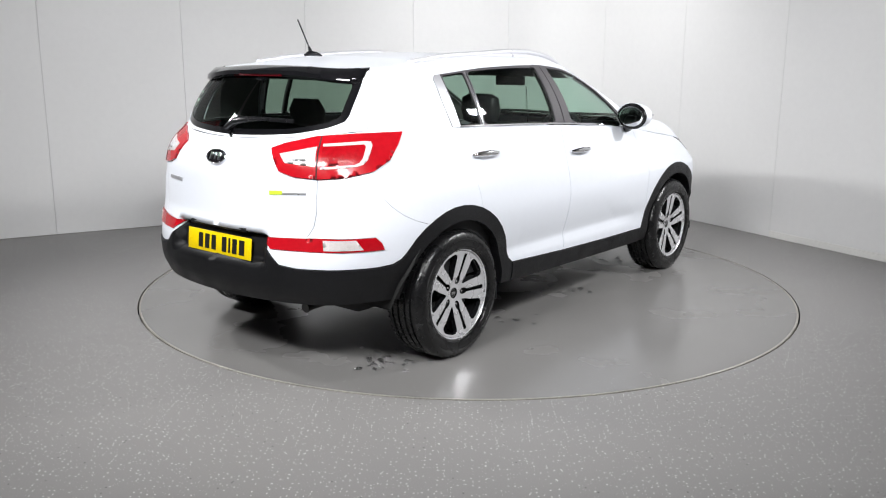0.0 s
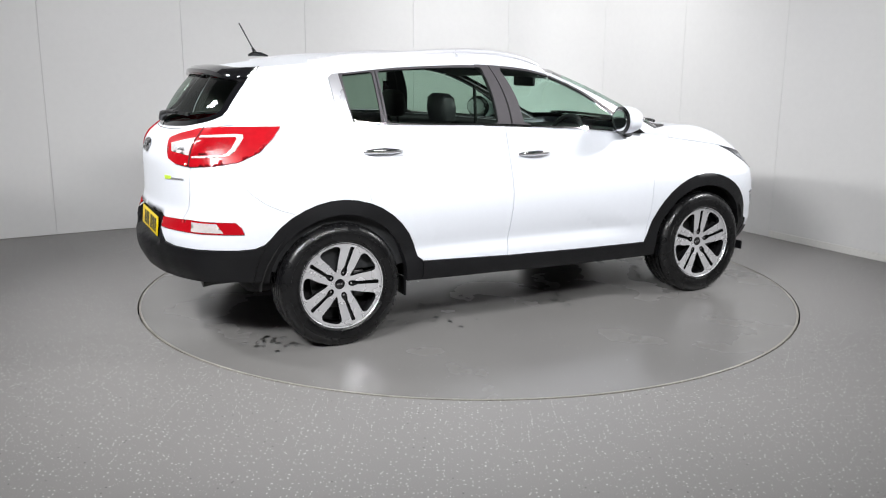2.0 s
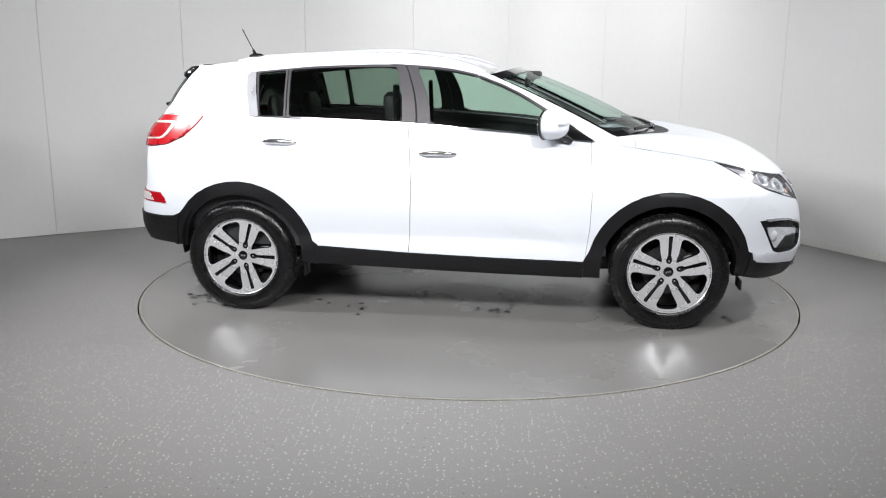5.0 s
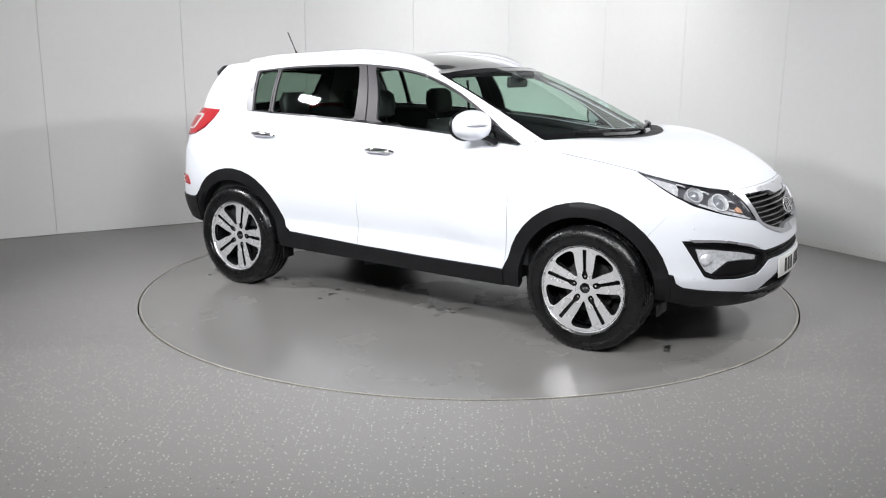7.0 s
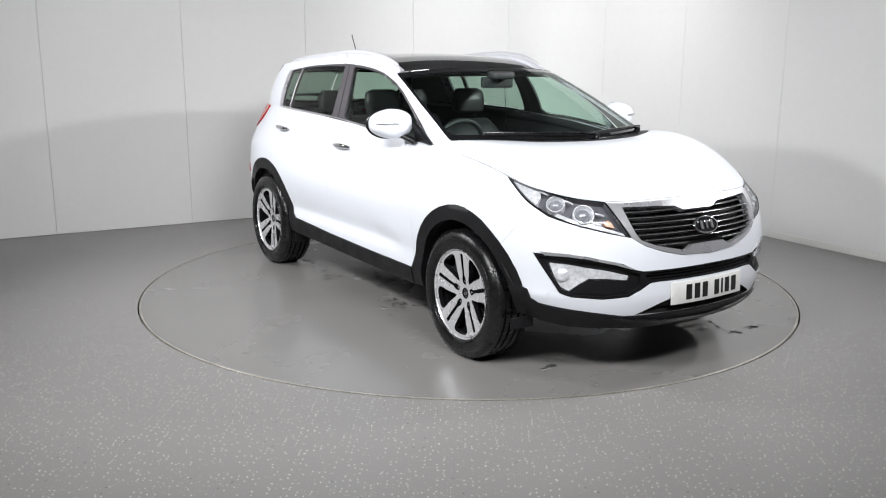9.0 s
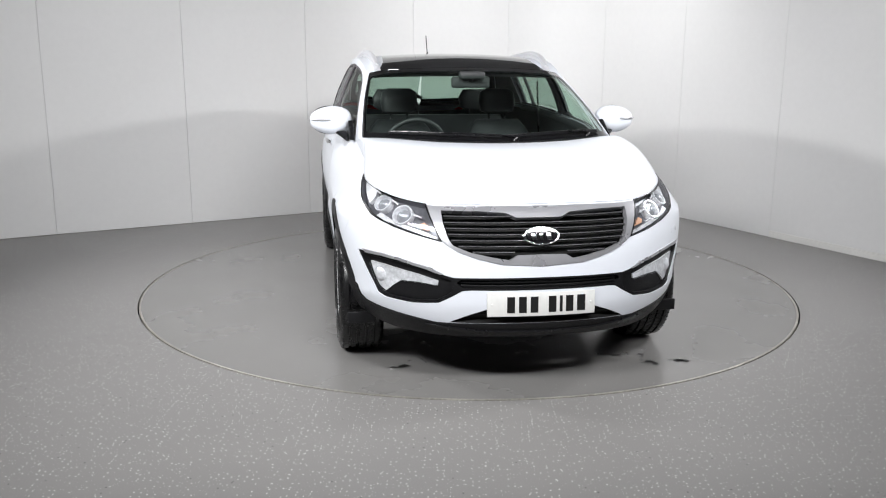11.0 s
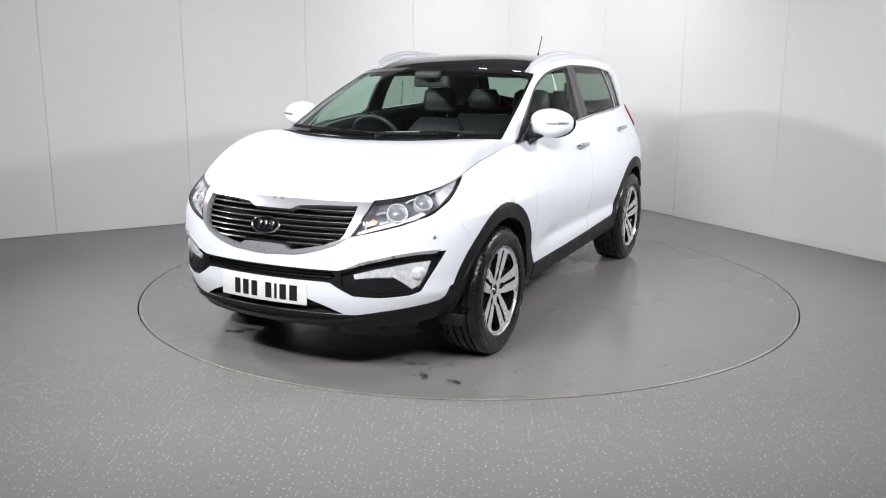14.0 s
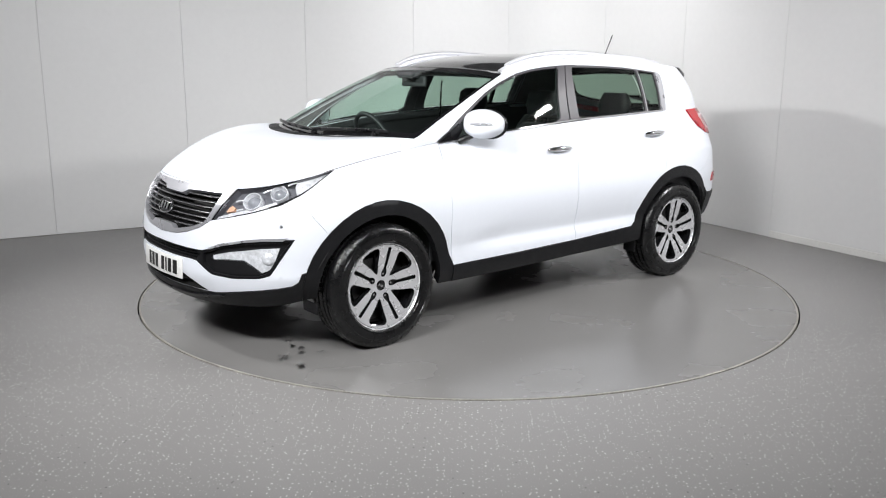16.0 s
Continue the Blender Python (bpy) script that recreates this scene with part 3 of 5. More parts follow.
FRONT_CLAD = [(-.1, .36), (.3, .36), (.50, .357), (.62, .372), (.80, .390), (S_FRONT - .13, .398), (S_FRONT - .06, .408), (S_FRONT - .022, .430), (S_FRONT - .004, .475), (S_FRONT + .1, .50), (S_FRONT + .1, .1), (-.1, .1)]
SILL = px([(.95, .392), (.3, .398), (-.25, .410), (-.95, .44), (-.95, .1), (.95, .1)])
FRONT_DOOR = px([(.834, 1.20), (.845, 1.0), (.856, .80), (.85, .60), (.815, .30), (-.25, .30), (-.235, .55), (-.222, .80), (-.235, 1.0), (-.256, 1.25)])
REAR_DOOR = px([(-.256, 1.25), (-.235, 1.0), (-.222, .80), (-.235, .55), (-.25, .30), (-.95, .30), (-.95, .6), (-1.09, .72), (-1.144, .80), (-1.236, 1.25)])
TAIL_LAMP = [(5.29, 1.140), (5.22, 1.165), (5.04, 1.200), (4.75, 1.213), (4.43, 1.214), (4.48, 1.155), (4.56, 1.085), (4.676, 1.038), (4.83, 1.017), (5.003, 1.010), (5.13, 1.018), (5.215, 1.040)]
REFLECTOR = [(5.305, .716), (5.00, .730), (4.70, .730), (4.668, .70), (4.655, .668), (5.25, .666)]
REAR_CLAD = [(S_END + .1, .712), (5.31, .712), (5.27, .66), (5.20, .594), (5.10, .582), (arch_s(.58) + .13, .580), (arch_s(.59) + .05, .587), (arch_s(.61) + .014, .607), (arch_s(.645) - .004, .645), (arch_s(.645) - .05, .645), (arch_s(.5) - .1, .1), (S_END + .1, .1)]
TAILGATE = [(S_END + .1, .712), (5.06, .722), (5.02, .78), (5.003, .86), (5.0, 1.02), (5.0, 1.10), (4.74, 1.18), (4.70, 1.30), (S_END + .1, 1.30)]
REAR_BUMPER = [(S_END + .1, 1.03), (5.003, 1.03), (4.676, 1.037), (4.672, .965), (4.655, .925), (4.605, .872), (4.538, .824), (4.46, .788), (4.387, .765), (4.2, .70), (4.2, .60), (4.3, .1), (S_END + .1, .1)]
FRONT_BUMPER = [(-.1, 1.1), (.60, 1.1), (1.02, .885), (1.06, .78), (1.13, .70), (1.20, .6), (1.25, .1), (-.1, .1)]
LOW_REGIONS = {
    "front_hole": arch_hole(AXLE), "rear_hole": arch_hole(-AXLE),
    "front_arch": arch_band(AXLE, [(AXLE + .482, .1)], [(AXLE - .50, .40), (AXLE - .50, .1)], (0, 166)),
    "rear_arch": arch_band(-AXLE, [(-AXLE + .50, .1), (-AXLE + .50, .44)], [(-AXLE - .482, .1)], (14, 180)),
    "headlamp": HEADLAMP, "grille": GRILLE, "fog": FOG, "low_intake": LOW_INTAKE, "front_clad": FRONT_CLAD, "sill": SILL,
    "reflector": REFLECTOR, "tail_lamp": TAIL_LAMP, "rear_clad": REAR_CLAD, "tailgate": TAILGATE, "front_bumper": FRONT_BUMPER,
    "rear_bumper": REAR_BUMPER, "front_door": FRONT_DOOR, "rear_door": REAR_DOOR,
    "quarter": [(s_at(-.94), 1.3), (S_END + .1, 1.3), (S_END + .1, .1), (s_at(-.94), .1)],
    "wing": px([(1.9, 1.3), (.83, 1.3), (.83, .1), (1.9, .1)]),
}
LOW_Q, LOW_T = cut(LOW_OUTLINE, LOW_REGIONS, (1, 1), 0.030)


def body_panel(name, key, mat, side, parent=car, label="", **kw):
    me = panel_mesh(name, low, LOW_Q, LOW_T[key], (1, -1) if side == 0 else (side,), **kw)
    return mesh_part(name, me, mat, parent, label)


tailgate = body_panel("tailgate", "tailgate", WHITE, 0, gap=.0018)
front_bumper = body_panel("front_bumper", "front_bumper", WHITE, 0, gap=.0008)
rear_bumper = body_panel("rear_bumper", "rear_bumper", WHITE, 0)
body_panel("front_cladding", "front_clad", CLADDING, 0, front_bumper, "black grained plastic lower bumper", offset=.006, rim=.03)
body_panel("rear_cladding", "rear_clad", CLADDING, 0, rear_bumper, "black grained plastic lower bumper", offset=.008, rim=.03)
doors = {}
for side in (1, -1):
    body_panel("front_wing", "wing", WHITE, side, gap=.0008)
    doors[side, "front"] = body_panel("front_door", "front_door", WHITE, side)
    doors[side, "rear"] = body_panel("rear_door", "rear_door", WHITE, side)
    if len(LOW_T["rest"]):
        body_panel("inner_sill", "rest", CLADDING, side, gap=0)
    body_panel("rear_quarter_panel", "quarter", WHITE, side, gap=0)
    for key in ("front_arch", "rear_arch"):
        body_panel("wheel_arch_trim", key, CLADDING, side, label="black grained plastic wheel arch trim", offset=.003, rim=.05, gap=0)
    body_panel("sill_cladding", "sill", CLADDING, side, label="black grained plastic sill", offset=.008, rim=.05)

# upper body
A_END = 13
DLO = [(3.93, .004), (3.62, .36), (3.40, .66), (3.42, .80), (3.75, .885), (4.4, .905), (5.4, .90), (6.2, .885), (7.1, .855), (8.05, .80), (8.22, .74), (8.14, .40), (8.03, .004)]
FRONT_GLASS = [(4.10, .03), (3.80, .34), (3.57, .64), (3.63, .775), (3.95, .845), (4.5, .868), (5.34, .865), (5.72, .03)]
REAR_GLASS = [(6.03, .03), (5.76, .855), (6.4, .845), (7.43, .812), (7.43, .03)]
QUARTER_GLASS = [(7.51, .03), (7.51, .806), (8.0, .775), (7.89, .03)]
BRIGHT = [(7.90, .004), (8.05, .80), (8.16, .80), (8.23, .74), (8.17, .40), (8.06, .004)]
BELT_STRIP = [(4.0, .004), (3.97, .034), (7.92, .034), (7.92, .004)]
WINDSCREEN_EDGE = [(-.1, -.05), (2.0, -.05), (3.0, -.05), (3.10, .03), (3.04, .55), (2.96, .90), (2.90, 1.05), (-.1, 1.05)]
WINDSCREEN_PANE = [(-.1, .055), (1.9, .055), (2.84, .07), (2.95, .12), (2.93, .50), (2.83, .88), (2.7, .93), (-.1, .945)]
REAR_WINDOW = [(A_END + .1, .03), (12.0, .045), (11.2, .09), (10.55, .16), (10.38, .24), (10.12, .66), (10.02, .90), (A_END + .1, .93)]
REAR_PANE = [(A_END + .1, .10), (12.0, .11), (11.2, .16), (10.72, .24), (10.42, .66), (10.40, .80), (A_END + .1, .82)]
HATCH_TOP = [(A_END + .1, -.1), (9.74, -.1), (9.72, .2), (9.64, .55), (9.56, 1.1), (A_END + .1, 1.1)]
UP_REGIONS = {"bright": BRIGHT, "divider": [(7.461, .03), (7.461, .81), (7.478, .81), (7.478, .03)], "belt_strip": BELT_STRIP, "front_glass": rounded(FRONT_GLASS, .06, 2), "rear_glass": rounded(REAR_GLASS, .04, 2), "quarter_glass": rounded(QUARTER_GLASS, .05, 2),
              "post_gap": [(5.865, 0), (5.535, .9), (5.555, .9), (5.885, 0)],
              "b_post": [(5.62, .0), (5.24, .9), (5.86, .9), (6.22, .0)], "dlo": DLO, "pane": WINDSCREEN_PANE, "screen": WINDSCREEN_EDGE, "rear_pane": rounded(REAR_PANE, .1, 1), "rear_window": REAR_WINDOW, "hatch": HATCH_TOP}
UP_Q, UP_T = cut([(0, 0), (A_END, 0), (A_END, 1), (0, 1)], UP_REGIONS, (.36, .42), 0.026)


def upper_panel(name, key, mat, side, parent=car, label="", **kw):
    me = panel_mesh(name, up, UP_Q, UP_T[key], (1, -1) if side == 0 else (side,), **kw)
    return mesh_part(name, me, mat, parent, label)


def pane(ob):
    ob.visible_shadow = False
    return ob


for side in (1, -1):
    upper_panel("roof_side_frame", "rest", WHITE, side, rim=.03, gap=0)
    upper_panel("window_surround", "dlo", POST_TRIM, side, label="black window surround", offset=-.002, gap=0)
    upper_panel("door_post", "b_post", POST_TRIM, side, label="satin charcoal door post", offset=.001, gap=.0005)
    upper_panel("post_gap", "post_gap", INNER_BLACK, side, offset=-.006, gap=0, rim=0)
    upper_panel("window_trim", "bright", SATIN, side, label="bright chrome window trim", offset=.004)
    upper_panel("window_divider", "divider", CHROME, side, label="slim bright window bar", offset=.001, gap=0)
    upper_panel("belt_trim", "belt_strip", CHROME, side, label="thin bright belt strip", offset=.004)
    pane(upper_panel("window", "front_glass", GLASS, side, doors[side, "front"], "green tinted window glass", offset=-.006, gap=0, rim=0))
    pane(upper_panel("window", "rear_glass", PRIVACY, side, doors[side, "rear"], "dark tinted window glass", offset=-.006, gap=0, rim=0))
    pane(upper_panel("quarter_window", "quarter_glass", PRIVACY, side, doors[side, "rear"], "dark tinted quarter glass", offset=-.006, gap=0, rim=0))
windscreen = pane(upper_panel("windscreen", "pane", WINDSCREEN, 0, label="green tinted windscreen", offset=-.003, gap=0, rim=0))
upper_panel("windscreen_border", "screen", GLOSS_BLACK, 0, windscreen, offset=-.003, gap=0, rim=.01)
upper_panel("tailgate_frame", "hatch", WHITE, 0, tailgate, gap=.0018)
rear_window = pane(upper_panel("rear_window", "rear_pane", PRIVACY, 0, tailgate, "dark tinted rear window", offset=-.002, gap=0, rim=0))
upper_panel("window_border", "rear_window", GLOSS_BLACK, 0, rear_window, offset=-.002, gap=0, rim=.01)

# bonnet
HOOD_Q, HOOD_T = cut([(0, 0), (1, 0), (1, 1), (0, 1)], {"cowl": [(-.1, .885), (.70, .90), (.80, 1.1), (-.1, 1.1)], "bonnet": [(-.1, -.1), (.86, -.1), (.80, .62), (.76, .905), (.70, .90), (-.1, .885)]}, (1.5, .95), 0.035)
for key, name, mat, sides in (("bonnet", "bonnet", WHITE, (1, -1)), ("cowl", "cowl", CLADDING, (1, -1)), ("rest", "wing_top", WHITE, (1,)), ("rest", "wing_top", WHITE, (-1,))):
    me = panel_mesh(name, hood, HOOD_Q, HOOD_T[key], sides, rim=.012, gap=.0005 if key == "rest" else .002)
    mesh_part(name, me, mat, car)

# roof
rx = np.linspace(.3699, -1.7949, 90)
ROOF_OUTLINE = [(x, float(EDGE_Y(x))) for x in rx] + [(-1.7949, 0), (.3699, 0)]
ROOF_Q, ROOF_T = cut(ROOF_OUTLINE, {"glass": [(.45, -.1), (.45, .60), (.22, .63), (.17, .575), (.08, .545), (.0, .525), (-.80, .48), (-.80, -.1)]}, (1, 1), 0.035)
for key, name, mat, lab in (("rest", "roof", WHITE, ""), ("glass", "glass_roof", ROOF_GLASS, "dark glass panoramic roof")):
    mesh_part(name, panel_mesh(name, roof, ROOF_Q, ROOF_T[key], (1, -1), rim=.012, gap=0 if key == "rest" else .002), mat, car, lab)


# ---- lamps, grille and the rest of the outside ----
HEADLAMP_BASE = material("headlamp_inside", (0.15, 0.15, 0.165), 0.28, metal=0.3, grain=0.15, grain_size=50)
SILVER_BOWL = material("lamp_reflector", (0.80, 0.80, 0.82), 0.16, metal=0.35, bump=1.0, bump_size=90, grain=0.2, grain_size=60)
LAMP_LENS = material("projector_glass", (0.30, 0.31, 0.33), 0.05, metal=0.3, coat=1.0)
DISC_DARK = material("sooty_steel", (0.05, 0.05, 0.05), 0.45, metal=0.8)
SLAT_EDGE = material("satin_grey_edge", (0.22, 0.22, 0.23), 0.3, metal=0.5)
GRILLE_SLAT = material("gloss_dark_slat", (0.03, 0.03, 0.032), 0.22, coat=0.4)


def emblem(surface, a, b, rx, rz, parent, side=1):
    """An oval badge: bright rim, dark field and plain bright bars."""
    m = frame_at(surface, a, b, .004, side)
    bm = turned([(0, 0), (.9, 0), (.9, .004), (0, .0055)], 40)
    bm.transform(m @ Matrix.Diagonal((rx, 1, rz, 1)))
    field = part("emblem", bm, GLOSS_BLACK, parent, "oval dark badge with a bright rim")
    bm = turned([(.87, .0), (1.0, .0), (1.0, .005), (.94, .009), (.87, .006)], 40, True)
    bm.transform(m @ Matrix.Diagonal((rx, 1, rz, 1)))
    part("emblem_rim", bm, CHROME, field)
    for cx, w in ((-.42, .13), (0.0, .08), (.42, .13)):
        bm = box((rx * w * 2, .004, rz * .95), (rx * cx, .007, 0), .001)
        bm.transform(m)
        part("emblem_bar", bm, CHROME, field)


def number_plate(m, mat, parent, label, bend=0.0):
    """A plate of 520 x 111 mm with plain dark bars; bend: how far it follows the bumper's curve."""
    def set_in(bm):
        for v in bm.verts:
            v.co.y -= bend * v.co.x ** 2
        bm.transform(m)
        return bm

    bm = box((.520, .006, .111), bevel=.002)
    for k in range(-4, 5):
        bmesh.ops.bisect_plane(bm, geom=bm.verts[:] + bm.edges[:] + bm.faces[:], plane_co=(k * .055, 0, 0), plane_no=(1, 0, 0))
    plate = part("number_plate", set_in(bm), mat, parent, label)
    x = -.213
    for w in (.048, .042, .016, .042, 0, .042, .042, .042):
        if not w:
            x += .032
            continue
        part("plate_mark", set_in(box((w * .86, .002, .076), (x + w / 2, .0036, 0))), INK, plate)
        x += w + .013
    for sx in (-.238, .238):
        bm = turned([(0, .003), (.006, .003), (.005, .0055), (0, .006)], 12)
        bm.transform(Matrix.Translation((sx, 0, 0)))
        part("screw_cap", set_in(bm), mat, plate)
    return plate


# grille
GRILLE_IN = [(0, .848), (.115, .848), (.165, .868), (.30, .874), (.505, .876), (.485, .825), (.452, .760), (.425, .728), (.34, .698), (.22, .674), (.155, .664), (.115, .686), (0, .688)]
grille = patch("grille", low, GRILLE, SATIN, car, "satin chrome grille surround with dark slats", side=0, offset=.004, rim=.03, holes={"mouth": GRILLE_IN}, step=.018)
patch("grille_backing", low, GRILLE, INNER_BLACK, grille, side=0, offset=-.055, rim=0, step=.04)
for z in (.700, .727, .754, .781, .808, .835, .862):
    reach = float(np.interp(z, [.70, .73, .76, .825, .88], [.33, .41, .445, .48, .497]))
    inner = .13 if z > .85 or z < .705 else 0.0
    for lo, hi, side in (((-reach, reach, 1),) if not inner else ((inner, reach, 1), (inner, reach, -1))):
        ys = np.linspace(lo, hi, 24)
        pts = [at(low, abs(v), z, -.020, side if inner else (1 if v >= 0 else -1)) for v in ys]
        part("slat", tube(pts, .0125, 8, .45), GRILLE_SLAT, grille, "gloss black grille slat")
        part("slat_edge", tube([p + Vector((.011, 0, .003)) for p in pts], .0011, 6), SLAT_EDGE, grille)
emblem(low, 0.0001, .769, .088, .045, grille)

# headlamps and fog lamps
for side in (1, -1):
    lamp = patch("headlamp", low, HEADLAMP, HEADLAMP_BASE, car, "clear headlamp with twin lenses and an amber corner", side, offset=-.045, rim=-.042, step=.025)
    pane(patch("lens", low, HEADLAMP, CLEAR, lamp, "clear plastic lens", side, offset=.001, rim=0, step=.022))
    for s, z, r in ((.722, .855, .046), (.878, .897, .041)):
        m = frame_at(low, s, z, -.040, side)
        m = Matrix.Translation(m.translation) @ (m.to_3x3() @ Matrix.Rotation(0, 3, "X")).to_4x4()
        bm = turned([(r * .80, .004), (r * .92, .018), (r * 1.0, .031), (r * 1.10, .031), (r * 1.16, .022), (r * 1.12, -.01)], 32)
        bm.transform(m)
        ring = part("projector_ring", bm, SILVER_BOWL, lamp, "chrome lens ring")
        bm = turned([(0, .034), (r * .35, .031), (r * .62, .021), (r * .82, .004), (r * .82, -.02)], 32)
        bm.transform(m)
        part("projector_lens", bm, LAMP_LENS, ring, "grey glass projector lens")
    patch("lamp_reflector", low, [(.985, .892), (1.05, .920), (1.13, .955), (1.22, .990), (1.13, .985), (1.0, .968), (.975, .93)], SILVER_BOWL, lamp, "bright reflector bowl", side, offset=-.024, rim=.02, step=.02)
    for sa, sb, za, zb in ((.78, .83, .900, .915), (.93, .99, .935, .950), (.61, .66, .850, .860), (.63, .67, .805, .815)):
        part("lamp_blade", tube([at(low, sa, za, -.018, side), at(low, (sa + sb) / 2, (za + zb) / 2, -.014, side), at(low, sb, zb, -.018, side)], .0045, 8), SILVER_BOWL, lamp, "thin bright lamp blade")
    seal = np.array(HEADLAMP)
    mid = seal.mean(0)
    patch("lamp_seal", low, HEADLAMP, TRIM_BLACK, lamp, "thin black lamp seal", side, offset=.0022, rim=.004, step=.022, holes={"open": [tuple(mid + (q - mid) * (1 - .011 / max(.011, np.linalg.norm(q - mid)))) for q in seal]})
    patch("turn_lamp", low, [(.555, .792), (.605, .802), (.615, .822), (.59, .832), (.57, .820)], AMBER, lamp, "amber turn lamp", side, offset=-.022, rim=.02, step=.02)
    patch("lamp_strip", low, [(.50, .752), (.60, .774), (.735, .803), (.88, .842), (.86, .857), (.735, .821), (.60, .79), (.51, .765)], SILVER_BOWL, lamp, "silvered row of small lamps", side, offset=-.016, rim=.02, step=.02)

    housing = patch("fog_lamp", low, [(.955, .652), (.70, .634), (.54, .610), (.47, .583), (.42, .572), (.42, .512), (.44, .494), (.50, .466), (.62, .456), (.765, .460), (.82, .478)], CLADDING, front_bumper,
                    "clear fog lamp in a black housing", side, offset=-.022, rim=-.02, step=.025)
    bowl = patch("lamp_reflector", low, [(.493, .562), (.60, .586), (.786, .610), (.885, .614), (.86, .55), (.83, .50), (.785, .482), (.74, .515), (.69, .546), (.60, .548), (.497, .540)], SILVER_BOWL, housing, "silver fog lamp reflector", side, offset=-.014, rim=.02, step=.02)
    pane(patch("lens", low, [(.490, .564), (.60, .588), (.786, .612), (.888, .616), (.862, .55), (.832, .498), (.785, .479), (.738, .513), (.69, .544), (.60, .546), (.494, .538)], CLEAR, housing, "clear lens", side, offset=.0, rim=.012, step=.02))
    m = frame_at(low, .82, .556, -.012, side)
    bm = turned([(0, .012), (.014, .010), (.03, .004), (.036, -.004)], 24)
    bm.transform(m)
    part("bulb_shield", bm, SILVER_BOWL, housing)
    patch("fog_trim", low, [(.930, .672), (.80, .668), (.70, .657), (.559, .630), (.471, .600), (.475, .592), (.56, .617), (.70, .644), (.80, .654), (.905, .655)], SATIN, front_bumper, "satin silver strip over the fog lamp", side, offset=.006, rim=.012, step=.018)
    patch("washer_cap", low, [(.835, .715), (.915, .725), (.91, .752), (.835, .742)], WHITE, front_bumper, "", side, offset=.0015, rim=.006)

# slim upper intake and the lower intake, set back in black
frame_ = patch("upper_intake", low, FOG, CLADDING, front_bumper, "black plastic intake and lamp surround", side=0, offset=-.004, rim=.03, step=.02,
               holes={"mouth": [(0, .574), (.385, .572), (.405, .555), (.375, .533), (0, .533)], "lamp": [(.945, .648), (.70, .630), (.55, .607), (.48, .580), (.43, .568), (.43, .515), (.445, .498), (.50, .470), (.62, .460), (.76, .464), (.81, .480)]})
patch("intake_backing", low, [(0, .585), (.43, .58), (.43, .52), (0, .52)], INNER_BLACK, frame_, side=0, offset=-.04, rim=0, step=.05)
for z in (.543, .560):
    part("slat", tube([at(low, abs(v), z, -.022, 1 if v >= 0 else -1) for v in np.linspace(-.385, .385, 20)], .005, 6), CLADDING, frame_)
low_in = patch("lower_intake", low, LOW_INTAKE, INNER_BLACK, front_bumper, "black lower intake", side=0, offset=-.035, rim=-.035, step=.04)
part("slat", tube([at(low, abs(v), .40, -.02, 1 if v >= 0 else -1) for v in np.linspace(-.33, .33, 20)], .006, 6), CLADDING, low_in)
patch("lip_trim", low, [(0, .322), (.30, .330), (.52, .352), (.56, .352), (.52, .340), (.30, .314), (0, .306)], TRIM_BLACK, front_bumper, "", side=0, offset=.016, rim=.014, step=.02)
number_plate(Matrix.Translation((2.222, 0, .458)) @ Matrix.Rotation(radians(-90), 4, "Z") @ Matrix.Rotation(radians(3), 4, "X"), PLATE_WHITE, front_bumper, "white front number plate with black marks", .32)
part("plate_mount", box((.03, .40, .09), (2.196, 0, .458), .004), WHITE, front_bumper)

# tail lamps, reflectors and the rear plate
for side in (1, -1):
    lamp = patch("tail_lamp", low, TAIL_LAMP, RED, car, "red wrap-round tail lamp with pale inserts", side, offset=.010, rim=.03, step=.02)
    patch("light_bar", low, [(4.985, 1.164), (4.70, 1.176), (4.655, 1.172), (4.652, 1.155), (4.70, 1.090), (4.73, 1.070), (4.77, 1.062), (4.985, 1.054), (4.985, 1.063), (4.78, 1.071), (4.752, 1.080), (4.728, 1.098), (4.693, 1.150), (4.70, 1.161), (4.985, 1.153)], LAMP_WHITE, lamp, "pale hooked light bar", side, offset=.013, rim=.004, step=.014)
    patch("lamp_panel", low, [(4.985, 1.150), (4.712, 1.157), (4.705, 1.150), (4.740, 1.098), (4.765, 1.080), (4.985, 1.068)], RED_DARK, lamp, "deep red lamp panel", side, offset=.012, rim=.004, step=.02)
    patch("reversing_lamp", low, [(5.225, 1.118), (5.02, 1.152), (5.015, 1.066), (5.185, 1.078)], LAMP_WHITE, lamp, "pale clear reversing lamp", side, offset=.012, rim=.004, step=.02)
    patch("reversing_bulb", low, [(5.195, 1.110), (5.04, 1.135), (5.035, 1.085), (5.175, 1.090)], SILVER_BOWL, lamp, "", side, offset=.0135, rim=.003, step=.02)
    patch("lamp_joint", low, [(5.006, 1.010), (5.012, 1.204), (5.006, 1.204), (5.000, 1.010)], INNER_BLACK, lamp, "", side, offset=.0125, rim=.003, step=.02)
    strip = patch("reflector", low, REFLECTOR, RED, rear_bumper, "red bumper reflector with a pale lamp", side, offset=.006, rim=.02, step=.02)
    patch("pale_lamp", low, [(4.965, .722), (4.80, .724), (4.765, .676), (4.96, .674)], LAMP_WHITE, strip, "pale clear lamp", side, offset=.009, rim=.004, step=.02)
number_plate(Matrix.Translation((-2.176, 0, .640)) @ Matrix.Rotation(radians(90), 4, "Z") @ Matrix.Rotation(radians(6), 4, "X"), YELLOW, rear_bumper, "yellow rear number plate with black marks")
emblem(low, LONG - .0001, 1.085, .078, .040, tailgate)
